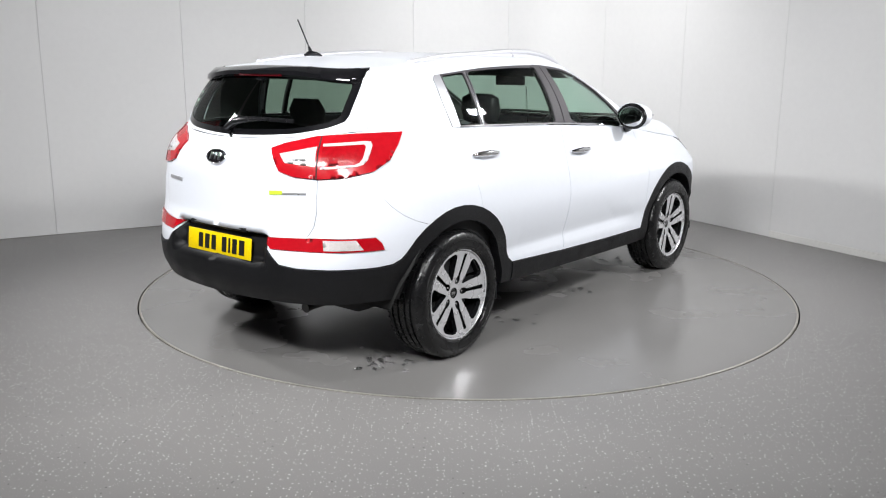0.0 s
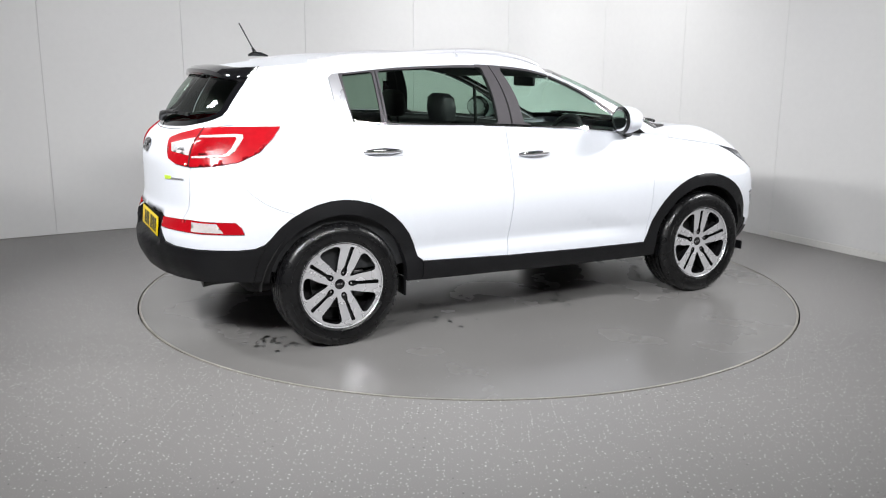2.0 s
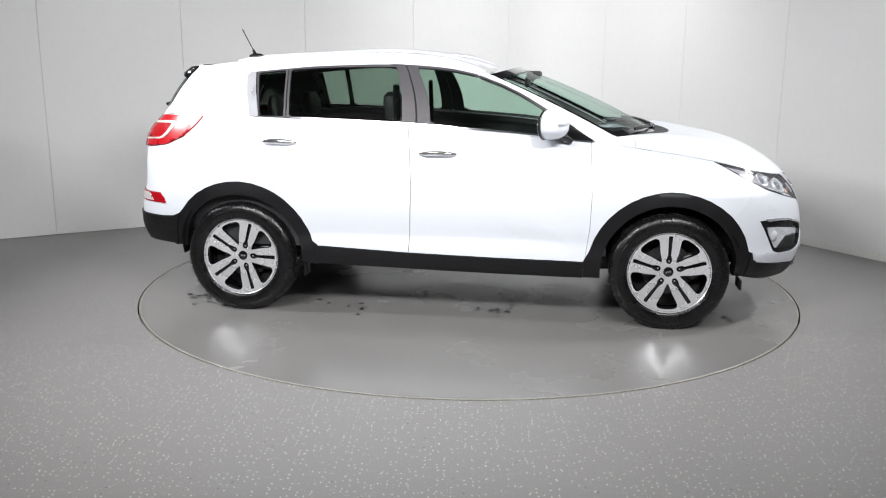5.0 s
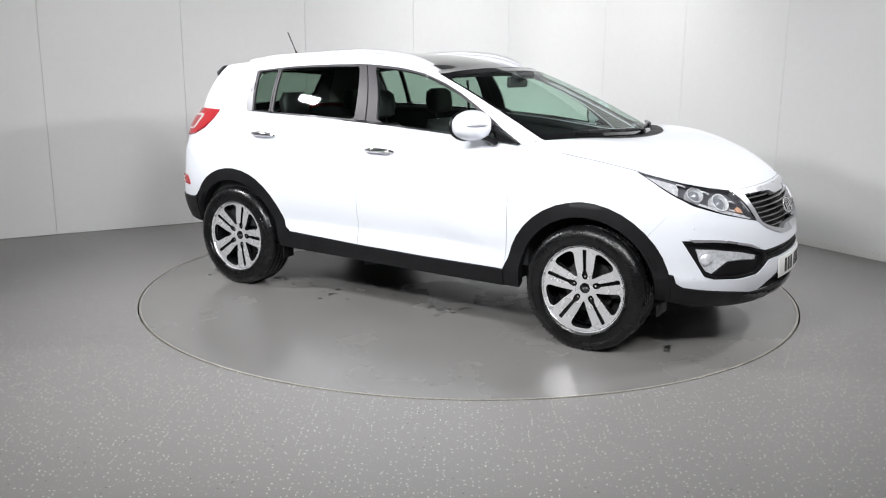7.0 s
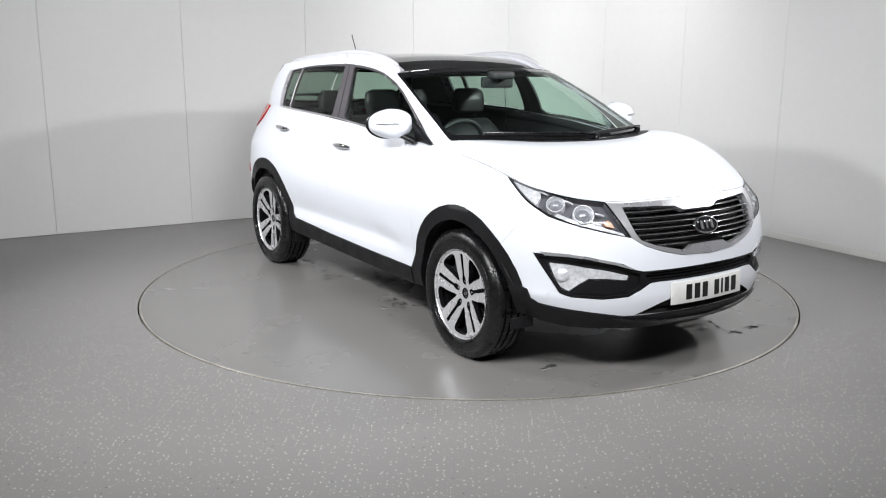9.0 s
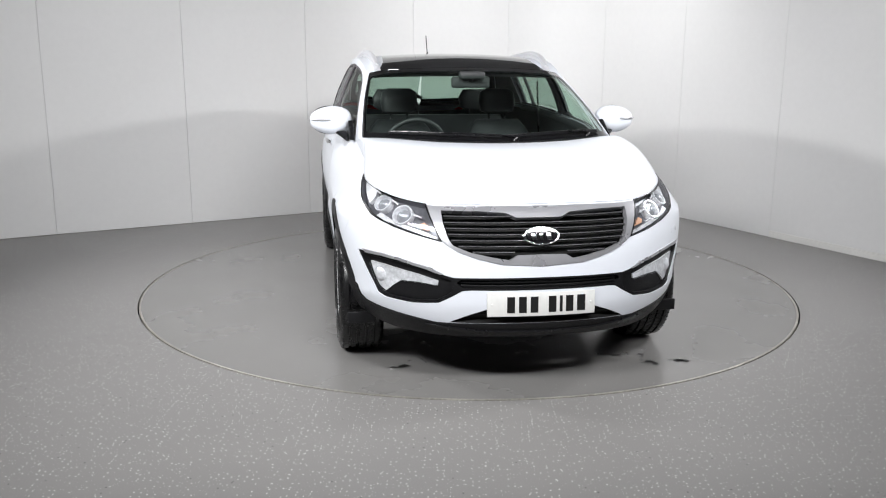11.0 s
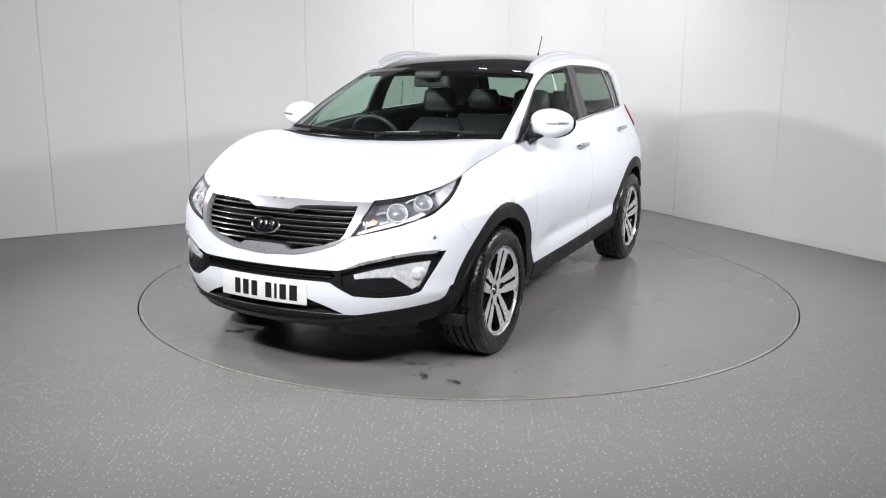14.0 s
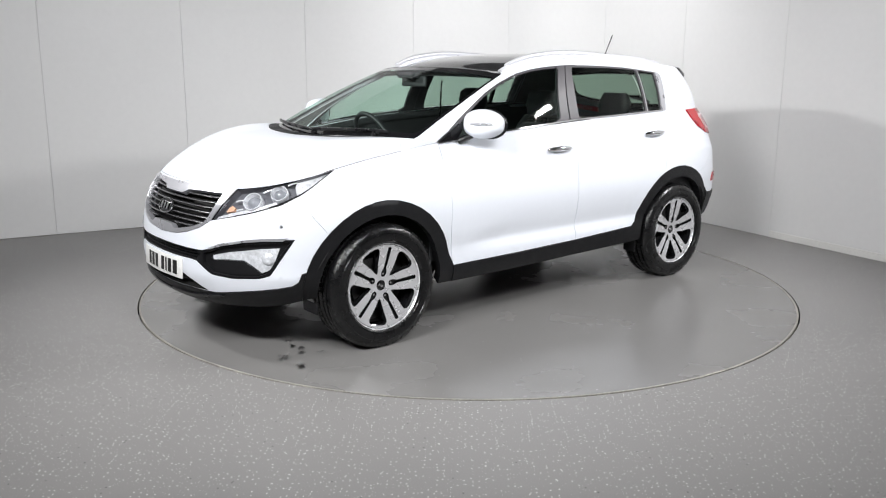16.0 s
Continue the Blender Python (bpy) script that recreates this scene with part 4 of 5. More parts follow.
badge = patch("badge", low, [(5.275, .925), (5.20, .930), (5.20, .948), (5.275, .945)], LIME, tailgate, "small lime and grey badge", -1, offset=.004, rim=.005, step=.01)
patch("badge_bar", low, [(5.195, .930), (5.06, .936), (5.06, .944), (5.195, .940)], SATIN, badge, "", -1, offset=.004, rim=.005, step=.01)
patch("badge", low, [(5.31, .930), (5.13, .930), (5.13, .948), (5.31, .948)], SATIN, tailgate, "grey lettering bar", 1, offset=.004, rim=.005, step=.01)
part("exhaust_pipe", tube([(-1.75, -.40, .33), (-1.93, -.42, .335), (-1.98, -.425, .328)], .026, 16), DISC_DARK, car, "short steel exhaust tail pipe")
part("tailgate_grip", box((.02, .46, .022), (-2.172, 0, .735), .006), CLADDING, tailgate)


# roof spoiler
def spoiler():
    bm = bmesh.new()
    rows = []
    steps_a = np.linspace(9.86, 13, 30)
    for a, side in [(a, 1) for a in steps_a] + [(a, -1) for a in steps_a[::-1][1:]]:
        t = sample(HEAD, HEAD_PAR, np.array(a))
        foot = up(np.array(a), np.array(.86))
        out = np.array([t[0] + 1.15, t[1] * .55]); out /= np.linalg.norm(out)
        f = float(np.clip((a - 9.84) / .45, .02, 1)) ** .5
        drop = .018 + .026 * (1 - np.clip((a - 9.9) / 2, 0, 1))
        sec = [(t[0] + out[0] * -.012, t[1] + out[1] * -.012, t[2] + .006), (t[0] + out[0] * .03 * f, t[1] + out[1] * .03 * f, t[2] + .002), (t[0] + out[0] * .075 * f, t[1] + out[1] * .075 * f, t[2] - drop),
               (t[0] + out[0] * .078 * f, t[1] + out[1] * .078 * f, t[2] - drop - .022), (t[0] + out[0] * .066 * f, t[1] + out[1] * .066 * f, t[2] - drop - .034), (foot[0] + .004, foot[1], foot[2])]
        rows.append([bm.verts.new((x, y * side, z)) for x, y, z in sec])
    for r, q in zip(rows, rows[1:]):
        for i in range(len(r) - 1):
            bm.faces.new((r[i], q[i], q[i + 1], r[i + 1]))
    bm.faces.new(rows[0])
    bm.faces.new(rows[-1][::-1])
    bmesh.ops.recalc_face_normals(bm, faces=bm.faces)
    return smooth(bm, 50)


sp = part("roof_spoiler", spoiler(), GLOSS_BLACK, tailgate, "gloss black roof spoiler")
part("brake_light", box((.008, .34, .012), (-1.866, 0, 1.486), .003), RED_SMOKE, sp, "dark red high brake light")

# roof rails, aerial, wipers
for side in (1, -1):
    xs = np.linspace(-1.33, .14, 34)
    top = pchip([-1.33, -1.25, -.8, -.38, -.10, .06, .14], [1.564, 1.586, 1.616, 1.634, 1.614, 1.580, 1.552])
    pts = [(float(x), side * (.612 - .05 * max(0, x + .45)), float(top(x)) - .012) for x in xs]
    rail = part("roof_rail", tube(pts, .021, 10, .75, radii=[.021 * min(1, .45 + 4 * min(x + 1.33, .14 - x)) for x in xs]), RAIL, car, "satin silver roof rail")
    part("rail_skirt", tube([(p[0], p[1], float(roof(p[0], abs(p[1]))[2]) + .008) for p in pts], .017, 8, .9), RAIL, rail)
    for x0, x1 in ((-1.38, -1.24), (.07, .18)):
        y0, y1 = (side * (.610 - .05 * max(0, x + .45)) for x in (x0, x1))
        part("rail_foot", tube([(x0, y0, float(roof(x0, abs(y0))[2]) + .004), ((x0 + x1) / 2, (y0 + y1) / 2, float(roof((x0 + x1) / 2, abs(y0))[2]) + .012), (x1, y1, float(roof(x1, abs(y1))[2]) + .004)], .022, 10, .6), RAIL, rail)
aerial = part("aerial", merge(tube([(-1.43, 0, 1.588), (-1.47, 0, 1.597), (-1.515, 0, 1.600), (-1.55, 0, 1.590)], .02, 12, .6, radii=[.008, .02, .024, .01]), tube([(-1.505, 0, 1.60), (-1.522, 0, 1.634)], .010, 10, radii=[.013, .007])), TRIM_BLACK, car, "short black roof aerial")
part("mast", tube([(-1.518, 0, 1.628), (-1.596, 0, 1.776)], .0038, 8), TRIM_BLACK, aerial)


def blade(points, name, parent, lab):
    ob = part(name, tube(points, .007, 6, 1.6), TRIM_BLACK, parent, lab)
    return ob


def screen_point(y, w, out):
    """A point on the windscreen at y metres left of the middle, w up its height."""
    aa = np.linspace(0, 3.2, 80)
    a = float(np.interp(abs(y), up(aa, np.full(80, w))[:, 1], aa))
    return at(up, a, w, out, 1 if y >= 0 else -1)


for y0, y1, piv in ((-.60, .02, .10), (.05, .62, .56)):
    pts = [screen_point(y, .028 + .014 * math.sin(math.pi * (y - y0) / (y1 - y0)), .018) for y in np.linspace(y0, y1, 14)]
    wiper = blade(pts, "wiper", car, "black windscreen wiper at rest")
    part("wiper_arm", tube([screen_point(piv, .012, .022), screen_point(piv * .7 + (y0 + y1) * .15, .03, .026), screen_point((y0 + y1) / 2, .042, .024)], .009, 8, .6), TRIM_BLACK, wiper)
    bm = turned([(0, .006), (.016, .006), (.018, 0), (.018, -.02)], 16)
    bm.transform(Matrix.Translation(screen_point(piv, .012, .014)) @ Matrix.Rotation(radians(60), 4, "X"))
    part("wiper_cap", bm, TRIM_BLACK, wiper)
rear_pts = [at(up, a, w, .020, -1) for a, w in ((12.93, .215), (12.75, .212), (12.5, .205), (12.2, .192), (11.9, .175))]
rear_wiper = blade(rear_pts, "rear_wiper", tailgate, "black rear wiper at rest")
part("wiper_arm", tube([at(up, 12.96, .10, .012), at(up, 12.94, .16, .030, -1), at(up, 12.7, .185, .032, -1), at(up, 12.4, .190, .026, -1)], .014, 10, .8, radii=[.020, .024, .017, .009]), TRIM_BLACK, rear_wiper)

# door handles, mirrors, fuel flap
for side in (1, -1):
    for key, x, z in (("front", -.065, 1.018), ("rear", -1.052, 1.070)):
        s0, s1 = s_at(x + .112), s_at(x - .112)
        cup = patch("handle_cup", low, oval((s0 + s1) / 2, z + .002, .062, .038), WHITE, doors[side, key], "", side, offset=.0012, rim=.004, step=.02)
        pts = [at(low, s, z + .002 * (k == 4), .008 + .026 * math.sin(math.pi * k / 8) ** .5, side) for k, s in enumerate(np.linspace(s0, s1, 9))]
        part("door_handle", tube(pts, .012, 10, 1.15, radii=[.007, .011, .013, .014, .014, .014, .013, .011, .006]), CHROME, doors[side, key], "chrome pull handle")
    # mirror
    bm = bmesh.new()
    bmesh.ops.create_uvsphere(bm, u_segments=28, v_segments=18, radius=1)
    for v in bm.verts:
        x, y, z = v.co
        if x < -.25:
            x = -.25 + (x + .25) * .12
        w = 1.0 - .22 * max(0, y * side)
        v.co = (x * .105, (abs(y) ** .85) * (1 if y > 0 else -1) * .128, (abs(z) ** .72) * (1 if z > 0 else -1) * .086 * w)
    bm.transform(Matrix.Translation((.600, side * .905, 1.205)) @ Matrix.Rotation(radians(14 * side), 4, "Z"))
    mirror = part("door_mirror", smooth(bm, 60), WHITE, doors[side, "front"], "white door mirror with a turn lamp")
    bm = bmesh.new()
    bmesh.ops.create_uvsphere(bm, u_segments=24, v_segments=12, radius=1)
    bm.transform(Matrix.Translation((.553, side * .908, 1.203)) @ Matrix.Rotation(radians(14 * side), 4, "Z") @ Matrix.Diagonal((.006, .108, .068, 1)))
    part("mirror_glass", smooth(bm, 60), MIRROR, mirror, "mirror glass")
    bm = bmesh.new()
    bmesh.ops.create_uvsphere(bm, u_segments=24, v_segments=12, radius=1)
    bm.transform(Matrix.Translation((.566, side * .908, 1.203)) @ Matrix.Rotation(radians(14 * side), 4, "Z") @ Matrix.Diagonal((.016, .129, .088, 1)))
    part("mirror_rim", smooth(bm, 60), TRIM_BLACK, mirror)
    pts = [(.600 + .106 * math.sqrt(max(0, 1 - (k / 1.06) ** 2)) + .001 + .02 * (k - .5) * -.6, side * (.905 + .128 * k), 1.213) for k in np.linspace(.05, .92, 12)]
    part("turn_lamp", tube(pts, .006, 8), SATIN, mirror, "slim clear turn lamp")
    part("mirror_arm", tube([(.70, side * .80, 1.105), (.68, side * .83, 1.125), (.63, side * .875, 1.15)], .03, 12, .55, radii=[.042, .036, .03]), TRIM_BLACK, mirror, "black mirror foot")
    part("sail_panel", prism([(.86, 1.105), (.72, 1.112), (.66, 1.20), (.70, 1.21)], side * .775, side * .805, .004), TRIM_BLACK, doors[side, "front"])
ring = [(a, b) for a, b in oval(4.225, 1.045, .072, .075, 36)]
patch("fuel_flap", low, ring, WHITE, car, "round white fuel flap", 1, offset=.0022, rim=.006, step=.02)


# ---- wheels ----
RIM_BLACK = material("gloss_black_rim", (0.010, 0.010, 0.011), 0.12, coat=0.4)
DISC = material("brake_steel", (0.10, 0.10, 0.10), 0.4, metal=0.8, grain=0.15, grain_size=60)


def wheel_face(x, z):
    r = np.hypot(x, z)
    return np.stack([x, .094 - .034 * (1 - np.clip(r / .235, 0, 1)) ** 1.4 + .004 * np.clip((r - .20) / .035, 0, 1), z], -1)


def spun(points, deg):
    c, s = math.cos(radians(deg)), math.sin(radians(deg))
    return [(r * c - w * s, r * s + w * c) for r, w in points]


def build_wheel():
    wheel = new("wheel")
    # tyre with rounded shoulders, a rim bead and four tread grooves
    R = .349
    half = [(.238, .098), (.247, .108), (.262, .115), (.290, .1185), (.312, .1165), (.330, .108), (.340, .098), (R - .003, .088)]
    tread = []
    for y in (.060, .022):
        tread += [(R, y + .007), (R - .008, y + .005), (R - .008, y - .005), (R, y - .007)]
    prof = half + [(R - .0005, .080)] + tread + [(r, -y) for r, y in reversed(tread)] + [(R - .0005, -.080)] + [(r, -y) for r, y in reversed(half)]
    tyre = part("tyre", turned(prof, 72), RUBBER, wheel, "black rubber tyre")
    # sideways cuts of the tread
    blocks = bmesh.new()
    for k in range(72):
        for y, lean in ((.090, .5), (.041, -.4), (.0, .3), (-.041, .4), (-.090, -.5)):
            b = box((.004, .026, .003), (0, 0, 0), 0, Matrix.Rotation(lean, 4, "Z"))
            b.transform(Matrix.Rotation(2 * math.pi * k / 72, 4, "Y") @ Matrix.Translation((0, y, R - (.006 if abs(y) > .08 else .0008))))
            me = bpy.data.meshes.new("tmp")
            b.to_mesh(me)
            b.free()
            blocks.from_mesh(me)
            bpy.data.meshes.remove(me)
    tagged(part("tread_pattern", blocks, INNER_BLACK, tyre), kind="stuff")
    for r in (.300, .256):
        part("sidewall_rib", turned([(r - .002, .1165), (r, .1195), (r + .002, .1165)], 72), RUBBER, tyre)
    # rim: bright lip, dark barrel and a machined face cut by five windows and five slots
    rim = part("rim", turned([(.222, .070), (.236, .080), (.240, .100), (.2445, .106), (.2455, .100), (.244, .085), (.236, .060), (.228, .02), (.226, -.09), (.242, -.10), (.242, -.108), (.22, -.09), (.215, .03)], 72), RIM_BLACK, wheel, "alloy rim")
    part("rim_lip", turned([(.2365, .094), (.2395, .101), (.2435, .1055), (.2450, .103), (.2440, .0995)], 72), ALLOY, rim, "bright machined lip")
    holes = {}
    for k in range(5):
        slot = [(.060, .014), (.072, .0165), (.086, .0135), (.100, .0075), (.216, .0105), (.220, .006), (.220, -.006), (.216, -.0105), (.100, -.0075), (.086, -.0135), (.072, -.0165), (.060, -.014), (.052, -.009), (.050, 0), (.052, .009)]
        win = [(.073, 0), (.085, .008), (.130, .027), (.186, .057), (.200, .060), (.212, .052), (.2185, .036), (.221, 0), (.2185, -.036), (.212, -.052), (.200, -.060), (.186, -.057), (.130, -.027), (.085, -.008)]
        holes["slot%d" % k] = spun(slot, 72 * k)
        holes["win%d" % k] = spun(win, 72 * k + 36)
    holes["cap"] = oval(0, 0, .0285, .0285, 24)
    q, t = cut(oval(0, 0, .236, .236, 90), holes, (1, 1), .013)
    mesh_part("spokes", panel_mesh("spokes", wheel_face, q, t["rest"], rim=.0015, gap=.0012, toward=(0, 1, 0)), ALLOY, rim, "machined alloy double spokes")
    mesh_part("spoke_sides", panel_mesh("spoke_sides", wheel_face, q, t["rest"], rim=.026, gap=.001, offset=-.003, toward=(0, 1, 0)), RIM_BLACK, rim, "gloss black spoke sides")
    dark = np.concatenate([t["slot%d" % k] for k in range(5)])
    mesh_part("slot_floor", panel_mesh("slot_floor", wheel_face, q, dark, rim=0, gap=0, offset=-.026, toward=(0, 1, 0)), INNER_BLACK, rim)
    # spoke backs seen through the windows
    for k in range(5):
        for w in (-1, 1):
            b = box((.15, .05, .012), (.145, .034, 0), .004)
            b.transform(Matrix.Rotation(-radians(72 * k + 13 * w), 4, "Y"))
            part("spoke_back", b, INNER_BLACK, rim)
    part("centre_cap", turned([(0, .064), (.020, .0635), (.026, .061), (.029, .050)], 28), GLOSS_BLACK, rim, "black centre cap")
    for cx, w in ((-.011, .0045), (0.0, .003), (.011, .0045)):
        part("cap_bar", box((w * 1.6, .002, .013), (cx, .0642, 0), .0005), CHROME, rim)
    for k in range(5):
        c, s = math.cos(radians(72 * k)), math.sin(radians(72 * k))
        b = turned([(0, .068), (.006, .068), (.0085, .064), (.0095, .036)], 6)
        b.transform(Matrix.Translation((.066 * c, 0, .066 * s)))
        part("wheel_nut", b, CHROME, rim, "bright wheel nut")
    part("brake_disc", turned([(.05, .0), (.15, .0), (.15, -.022), (.05, -.022)], 48), DISC, wheel, "steel brake disc")
    part("brake_caliper", box((.07, .05, .16), (.13, -.005, .02), .012), DISC, wheel)
    part("hub_backing", turned([(0, -.03), (.224, -.03), (.224, -.05), (0, -.05)], 40), INNER_BLACK, wheel)
    return wheel


wheel = build_wheel()
SPINS = {(-1, 1): 18, (-1, -1): 0, (1, 1): 30, (1, -1): 22}
places = []
for side in (1, -1):
    for axle in (1, -1):
        m = Matrix.Translation((axle * AXLE, side * TRACK, HUB_Z)) @ Matrix.Rotation(-radians(SPINS[side, axle]), 4, "Y")
        if side < 0:
            m = Matrix.Translation((axle * AXLE, side * TRACK, HUB_Z)) @ Matrix.Rotation(math.pi, 4, "Z") @ Matrix.Rotation(-radians(180 - SPINS[side, axle]), 4, "Y")
        places.append(m)
for m in places[1:]:
    w = copy_thing(wheel, m)
    w.parent = car
wheel.parent = car
wheel.matrix_basis = places[0]

# dark wheel housings, mud flaps and the floor pan
for side in (1, -1):
    for axle in (1, -1):
        bm = bmesh.new()
        n, rows = 24, []
        for k in range(n + 1):
            a = radians(-2 + 184 * k / n)
            rows.append([bm.verts.new((axle * AXLE + .425 * math.cos(a), side * y, HUB_Z + .425 * math.sin(a))) for y in (.895 - .09 * max(0, 1 - math.sin(a) * 2), .48)])
        for r, q in zip(rows, rows[1:]):
            bm.faces.new((r[0], q[0], q[1], r[1]))
        bm.faces.new([r[1] for r in rows])
        bmesh.ops.recalc_face_normals(bm, faces=bm.faces)
        part("wheel_housing", smooth(bm, 60), INNER_BLACK, car)
        x, w = (-AXLE + .405, .10) if axle < 0 else (AXLE + .415, .14)
        part("mud_flap", box((.012, w, .11 if axle < 0 else .06), (x, side * .81, .285), .004), CLADDING, car, "black mud flap")
pan = box((3.45, 1.20, .15), (-.05, 0, .35), .05)
part("floor_pan", pan, INNER_BLACK, car)
part("engine_block", box((.95, 1.15, .40), (1.45, 0, .60), .05), INNER_BLACK, car)
part("sump", box((.6, .7, .12), (1.30, 0, .25), .04), INNER_BLACK, car)
part("silencer", merge(box((.28, .70, .13), (-1.72, -.05, .40), .05), tube([(1.0, .1, .26), (.2, .15, .25), (-1.0, .15, .27), (-1.6, 0, .34)], .03, 10)), DISC, car)
part("rear_axle", merge(tube([(-AXLE, -.72, .33), (-AXLE, .72, .33)], .035, 10), box((.35, .5, .16), (-AXLE, 0, .34), .05)), INNER_BLACK, car)
for side in (1, -1):
    part("suspension_arm", tube([(-AXLE, side * .70, .30), (-.85, side * .55, .34)], .035, 8), INNER_BLACK, car)


# ---- cabin ----
LINING = material("grey_headlining", (0.16, 0.16, 0.155), 0.9, grain=0.08, grain_size=60)
lining = patch("cabin_lining", low, [(s_at(.95), .42), (S_END - .002, .42)] + [(s, float(belt(s)) - .015) for s in np.linspace(S_END - .002, s_at(.95), 60)], CABIN, car, side=0, offset=-.065, rim=0, step=.06)
for side in (1, -1):
    me = panel_mesh("post_lining", up, UP_Q, UP_T["rest"], (side,), offset=-.022, rim=0, gap=-.012)
    mesh_part("post_lining", me, LINING, lining)
    me = panel_mesh("post_lining", up, UP_Q, UP_T["b_post"], (side,), offset=-.03, rim=0, gap=0)
    mesh_part("post_lining", me, CABIN, lining)
me = panel_mesh("hatch_lining", up, UP_Q, UP_T["hatch"], (1, -1), offset=-.022, rim=0, gap=-.012)
mesh_part("hatch_lining", me, CABIN, lining)
me = panel_mesh("headlining", roof, ROOF_Q, np.vstack([ROOF_T["rest"], ROOF_T["glass"]]), (1, -1), offset=-.035, rim=0, gap=.02)
mesh_part("headlining", me, LINING, car)
part("cabin_floor", box((2.30, 1.36, .06), (-.55, 0, .47), .01), CABIN, car)
part("boot_cover", box((.42, 1.24, .02), (-1.70, 0, 1.08), .006), CABIN, car)


def lofted(sections):
    """A closed form through rings of equal length."""
    bm = bmesh.new()
    rings = [[bm.verts.new(p) for p in r] for r in sections]
    n = len(rings[0])
    for a, b in zip(rings, rings[1:]):
        for i in range(n):
            bm.faces.new((a[i], a[(i + 1) % n], b[(i + 1) % n], b[i]))
    bm.faces.new(rings[0][::-1])
    bm.faces.new(rings[-1])
    bmesh.ops.recalc_face_normals(bm, faces=bm.faces)
    return smooth(bm, 50)


def ring_of(cx, cy, cz, depth, width, n=20, power=.6):
    out = []
    for k in range(n):
        a = 2 * math.pi * k / n
        c, s = math.cos(a), math.sin(a)
        out.append((cx + depth / 2 * abs(c) ** power * (1 if c > 0 else -1), cy + width / 2 * abs(s) ** power * (1 if s > 0 else -1), cz))
    return out


def seat(x, y, width, back_top=1.13, lean=.24):
    base = lofted([ring_of(x + .06, y, .62, .50, width * .9), ring_of(x + .06, y, .68, .56, width), ring_of(x + .05, y, .75, .55, width), ring_of(x + .04, y, .78, .45, width * .8)])
    seat_ob = part("seat", base, LEATHER, car, "black leather seat with a headrest")
    rows = []
    for k in range(9):
        f = k / 8
        w = width * (1 - .04 * f - .26 * max(0, f - .7) / .3)
        rows.append(ring_of(x - .22 - lean * f * .9, y, .72 + (back_top - .72) * f, (.17 - .07 * f) * (.6 if k in (0, 8) else 1), w * (.9 if k in (0, 8) else 1)))
    part("backrest", lofted(rows), LEATHER, seat_ob)
    hx = x - .22 - lean * .95
    part("headrest", lofted([ring_of(hx, y, back_top + .045, .06, .18), ring_of(hx, y, back_top + .06, .10, .25), ring_of(hx - .005, y, back_top + .13, .115, .275), ring_of(hx - .01, y, back_top + .20, .10, .255), ring_of(hx - .012, y, back_top + .225, .05, .17)]), LEATHER, seat_ob)
    for dy in (-.06, .06):
        part("headrest_post", tube([(hx + .01, y + dy, back_top - .03), (hx, y + dy, back_top + .07)], .006, 8), TRIM_BLACK, seat_ob)


for side in (1, -1):
    seat(.02, side * .37, .52, 1.14)
rear = part("rear_seat", lofted([ring_of(-.78, 0, .66, .46, 1.20), ring_of(-.78, 0, .72, .52, 1.28), ring_of(-.80, 0, .80, .48, 1.26)]), LEATHER, car, "black leather rear bench with headrests")
part("backrest", lofted([ring_of(-1.05, 0, .74, .15, 1.22), ring_of(-1.09, 0, .85, .17, 1.28), ring_of(-1.17, 0, 1.05, .13, 1.24), ring_of(-1.20, 0, 1.13, .07, 1.16)]), LEATHER, rear)
for y in (-.36, .36):
    part("headrest", lofted([ring_of(-1.21, y, 1.17, .05, .18), ring_of(-1.215, y, 1.19, .09, .26), ring_of(-1.225, y, 1.27, .10, .28), ring_of(-1.23, y, 1.335, .06, .20)]), LEATHER, rear)
    for dy in (-.05, .05):
        part("headrest_post", tube([(-1.20, y + dy, 1.10), (-1.21, y + dy, 1.19)], .006, 8), TRIM_BLACK, rear)

# dashboard, wheel, mirror
dash = part("dashboard", lofted([[(x, y, z) for x, z in ((1.16, .70), (.62, .70), (.58, .90), (.66, 1.00), (.90, 1.075), (1.14, 1.085), (1.20, 1.05))] for y in (-.70, -.35, 0, .35, .70)]), CABIN, car, "dark grey moulded dashboard")
part("instrument_hood", lofted([[(.70, -.55, 1.02), (.84, -.55, 1.04), (.70, -.55, 1.04)], [(.64, -.46, 1.03), (.86, -.46, 1.07), (.66, -.46, 1.11)], [(.64, -.28, 1.03), (.86, -.28, 1.07), (.66, -.28, 1.11)], [(.70, -.19, 1.02), (.84, -.19, 1.04), (.70, -.19, 1.04)]]), CABIN, dash)
part("centre_console", box((.62, .24, .34), (.42, 0, .62), .04), CABIN, car)
part("gear_lever", merge(tube([(.35, 0, .78), (.37, 0, .88)], .012, 8), box((.05, .04, .07), (.37, 0, .90), .015)), CABIN, car)
turn = Matrix.Translation((.50, -.37, 1.035)) @ Matrix.Rotation(radians(24), 4, "Y")
rim_pts = [(0, .185 * math.cos(2 * math.pi * k / 40), .185 * math.sin(2 * math.pi * k / 40)) for k in range(41)]
bm = tube(rim_pts, .016, 8)
bm.transform(turn)
steering = part("steering_wheel", bm, LEATHER, car, "black leather steering wheel with silver spokes")
bm = merge(box((.05, .15, .12), (.01, 0, 0), .03), tube([(.0, -.17, 0), (.01, -.06, -.01)], .016, 8), tube([(.0, .17, 0), (.01, .06, -.01)], .016, 8), tube([(.0, 0, -.17), (.01, 0, -.05)], .016, 8))
bm.transform(turn)
part("spokes", bm, CABIN, steering)
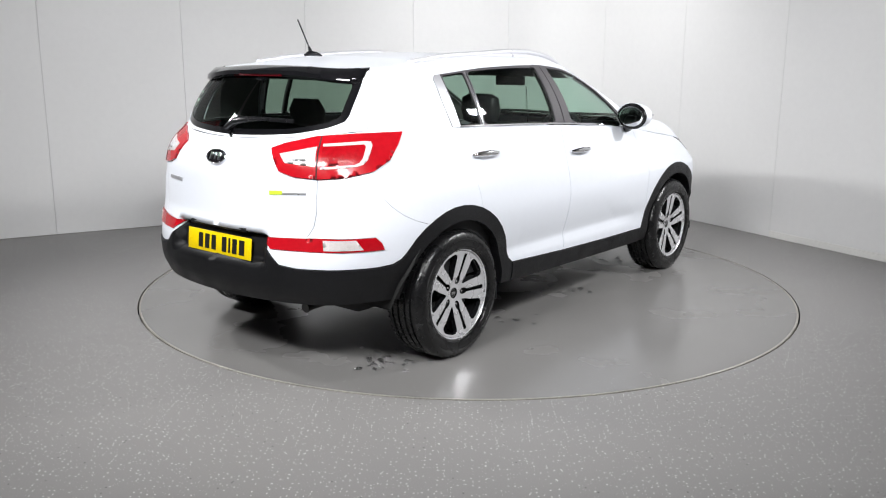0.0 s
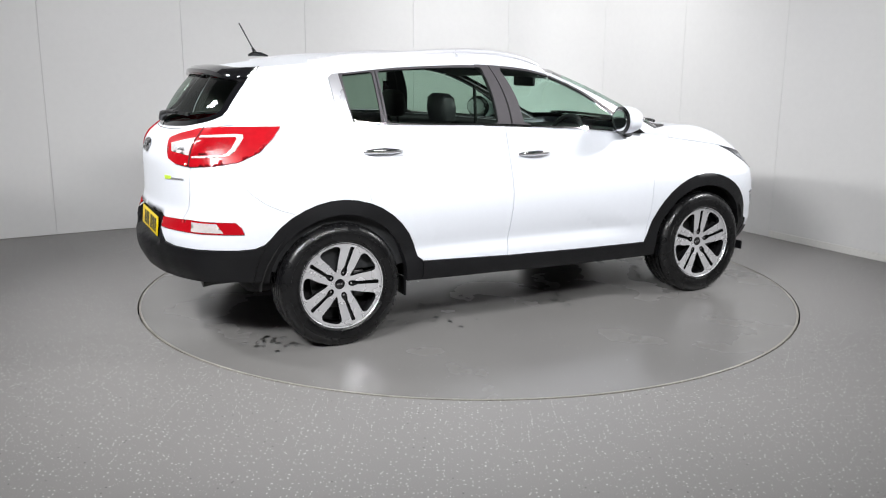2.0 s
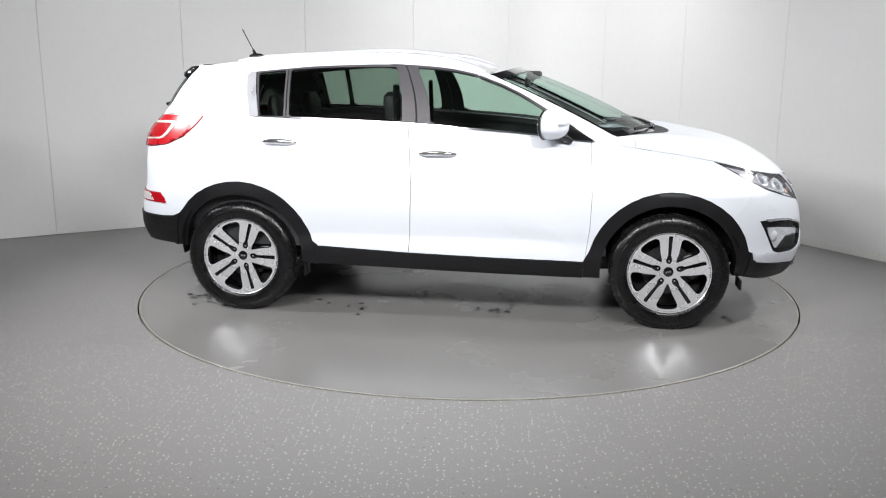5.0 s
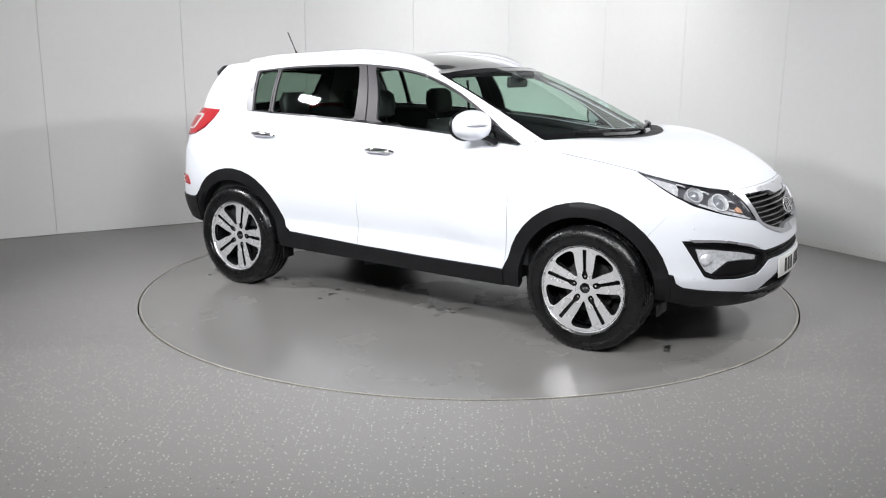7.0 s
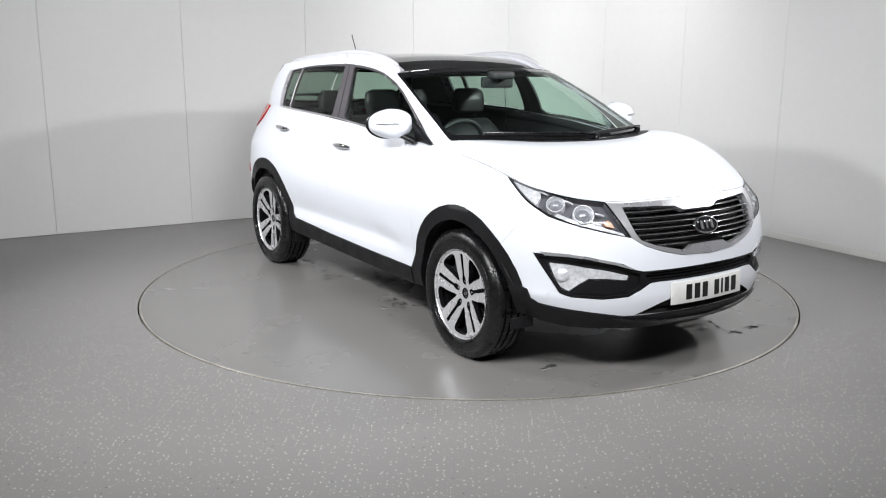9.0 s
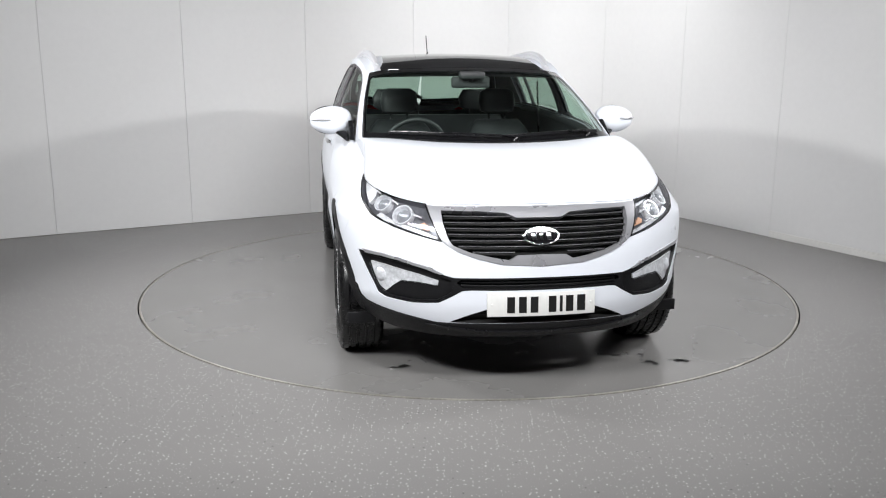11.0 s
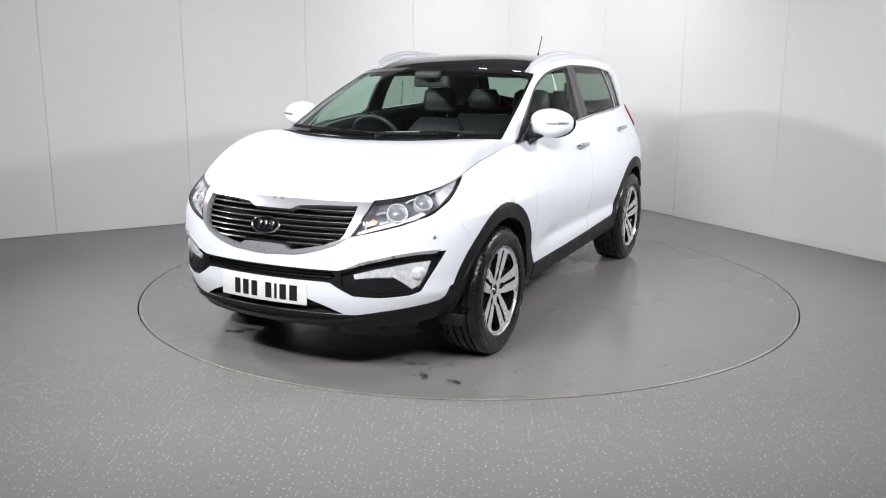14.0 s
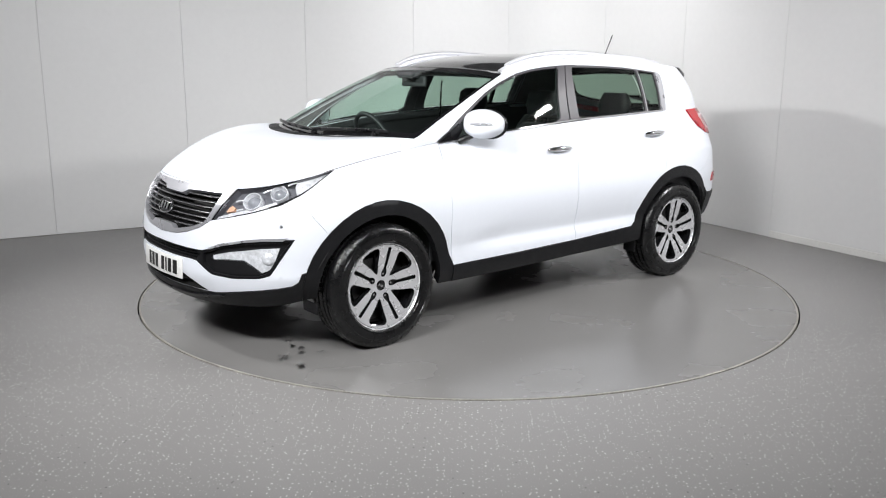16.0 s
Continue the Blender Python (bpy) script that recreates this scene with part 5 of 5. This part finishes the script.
part("column", tube([(.52, -.37, 1.0), (.80, -.37, .90)], .04, 10), CABIN, steering)
inside_mirror = part("rear_view_mirror", box((.03, .25, .07), (.42, 0, 1.43), .012), CABIN, car, "dark rear view mirror")
part("mirror_stem", tube([(.44, 0, 1.44), (.49, 0, 1.475)], .014, 8), CABIN, inside_mirror)
part("sensor_pod", box((.10, .16, .05), (.46, 0, 1.475), .015), CABIN, inside_mirror)
for side in (1, -1):
    part("sun_visor", box((.14, .40, .018), (.22, side * .33, 1.485), .006), LINING, car)
    part("seat_belt", tube([(-.36, side * .66, 1.42), (-.34, side * .69, .80)], .022, 6, .12), TRIM_BLACK, car, "black seat belt")
    part("door_lining_top", tube([at(low, s_at(x), float(belt(s_at(x))) - .03, -.045, side) for x in np.linspace(.78, -1.2, 12)], .03, 8), CABIN, car)

# ---- water that dripped off the freshly washed car ----
WATER = bpy.data.materials.new("water_film")
WATER.use_nodes = True
wb = WATER.node_tree.nodes["Principled BSDF"]
wb.inputs["Base Color"].default_value = (0.9, 0.92, 0.93, 1)
wb.inputs["Roughness"].default_value, wb.inputs["Transmission Weight"].default_value, wb.inputs["IOR"].default_value = 0.03, 1.0, 1.33
rng = random.Random(7)
drops = bmesh.new()
for cx, cy, n, spread_r in ((-1.68, -.66, 16, .07), (-1.56, -.80, 12, .06), (-1.46, -.58, 8, .05), (-.35, -.44, 14, .10), (.29, -.67, 18, .10), (1.39, 0, 14, .14), (-1.08, -.61, 16, .10),
                            (1.31, -.42, 12, .10), (1.69, -.55, 6, .08), (1.70, .51, 10, .09), (1.78, .71, 9, .06), (1.86, .85, 6, .04), (1.51, .12, 8, .06), (-.64, -.74, 14, .10)):
    for _ in range(n):
        x, y, r = cx + rng.gauss(0, spread_r), cy + rng.gauss(0, spread_r), rng.uniform(.004, .019)
        b = bmesh.new()
        bmesh.ops.create_uvsphere(b, u_segments=10, v_segments=6, radius=1)
        b.transform(Matrix.Translation((x, y - .0646, .0005)) @ Matrix.Rotation(rng.uniform(0, 6), 4, "Z") @ Matrix.Diagonal((r * rng.uniform(1, 1.8), r, .002 + r * .30, 1)))
        me = bpy.data.meshes.new("tmp")
        b.to_mesh(me)
        b.free()
        drops.from_mesh(me)
        bpy.data.meshes.remove(me)
for f in drops.faces:
    f.smooth = True
water = part("water_drops", drops, WATER, None, "scattered clear water drops on the turntable under the car")
tagged(water, category="water", kind="stuff")


# ---- the turn: the table carries the car round ----
def motions():
    turns = [(0.0, 52.55), (0.5, 47.59), (1.0, 41.38), (1.5, 35.42), (2.0, 29.15), (2.5, 23.22), (3.0, 17.01), (3.5, 11.29), (4.0, 5.17), (4.2, 2.74),
             (6.3, -22.26), (6.5, -24.70), (7.0, -30.90), (7.5, -36.67), (8.0, -42.86), (8.5, -48.74), (8.7, -51.19), (10.8, -76.63), (11.0, -79.03), (11.5, -84.98),
             (12.0, -91.20), (12.5, -97.08), (13.0, -103.37), (13.5, -109.19), (14.0, -115.38), (14.5, -121.14), (15.0, -127.19), (15.5, -132.86), (16.0, -138.96)]
    walk(turntable, [(t, pose(0, 0, 0, 0, 0, a)) for t, a in turns])
    walk(water, [(t, pose(0, 0, 0, 0, 0, a)) for t, a in turns])
    walk(car, [(t, pose(0, 0, 0, 0, 0, a) @ pose(0, -0.0646, 0)) for t, a in turns])


motions()
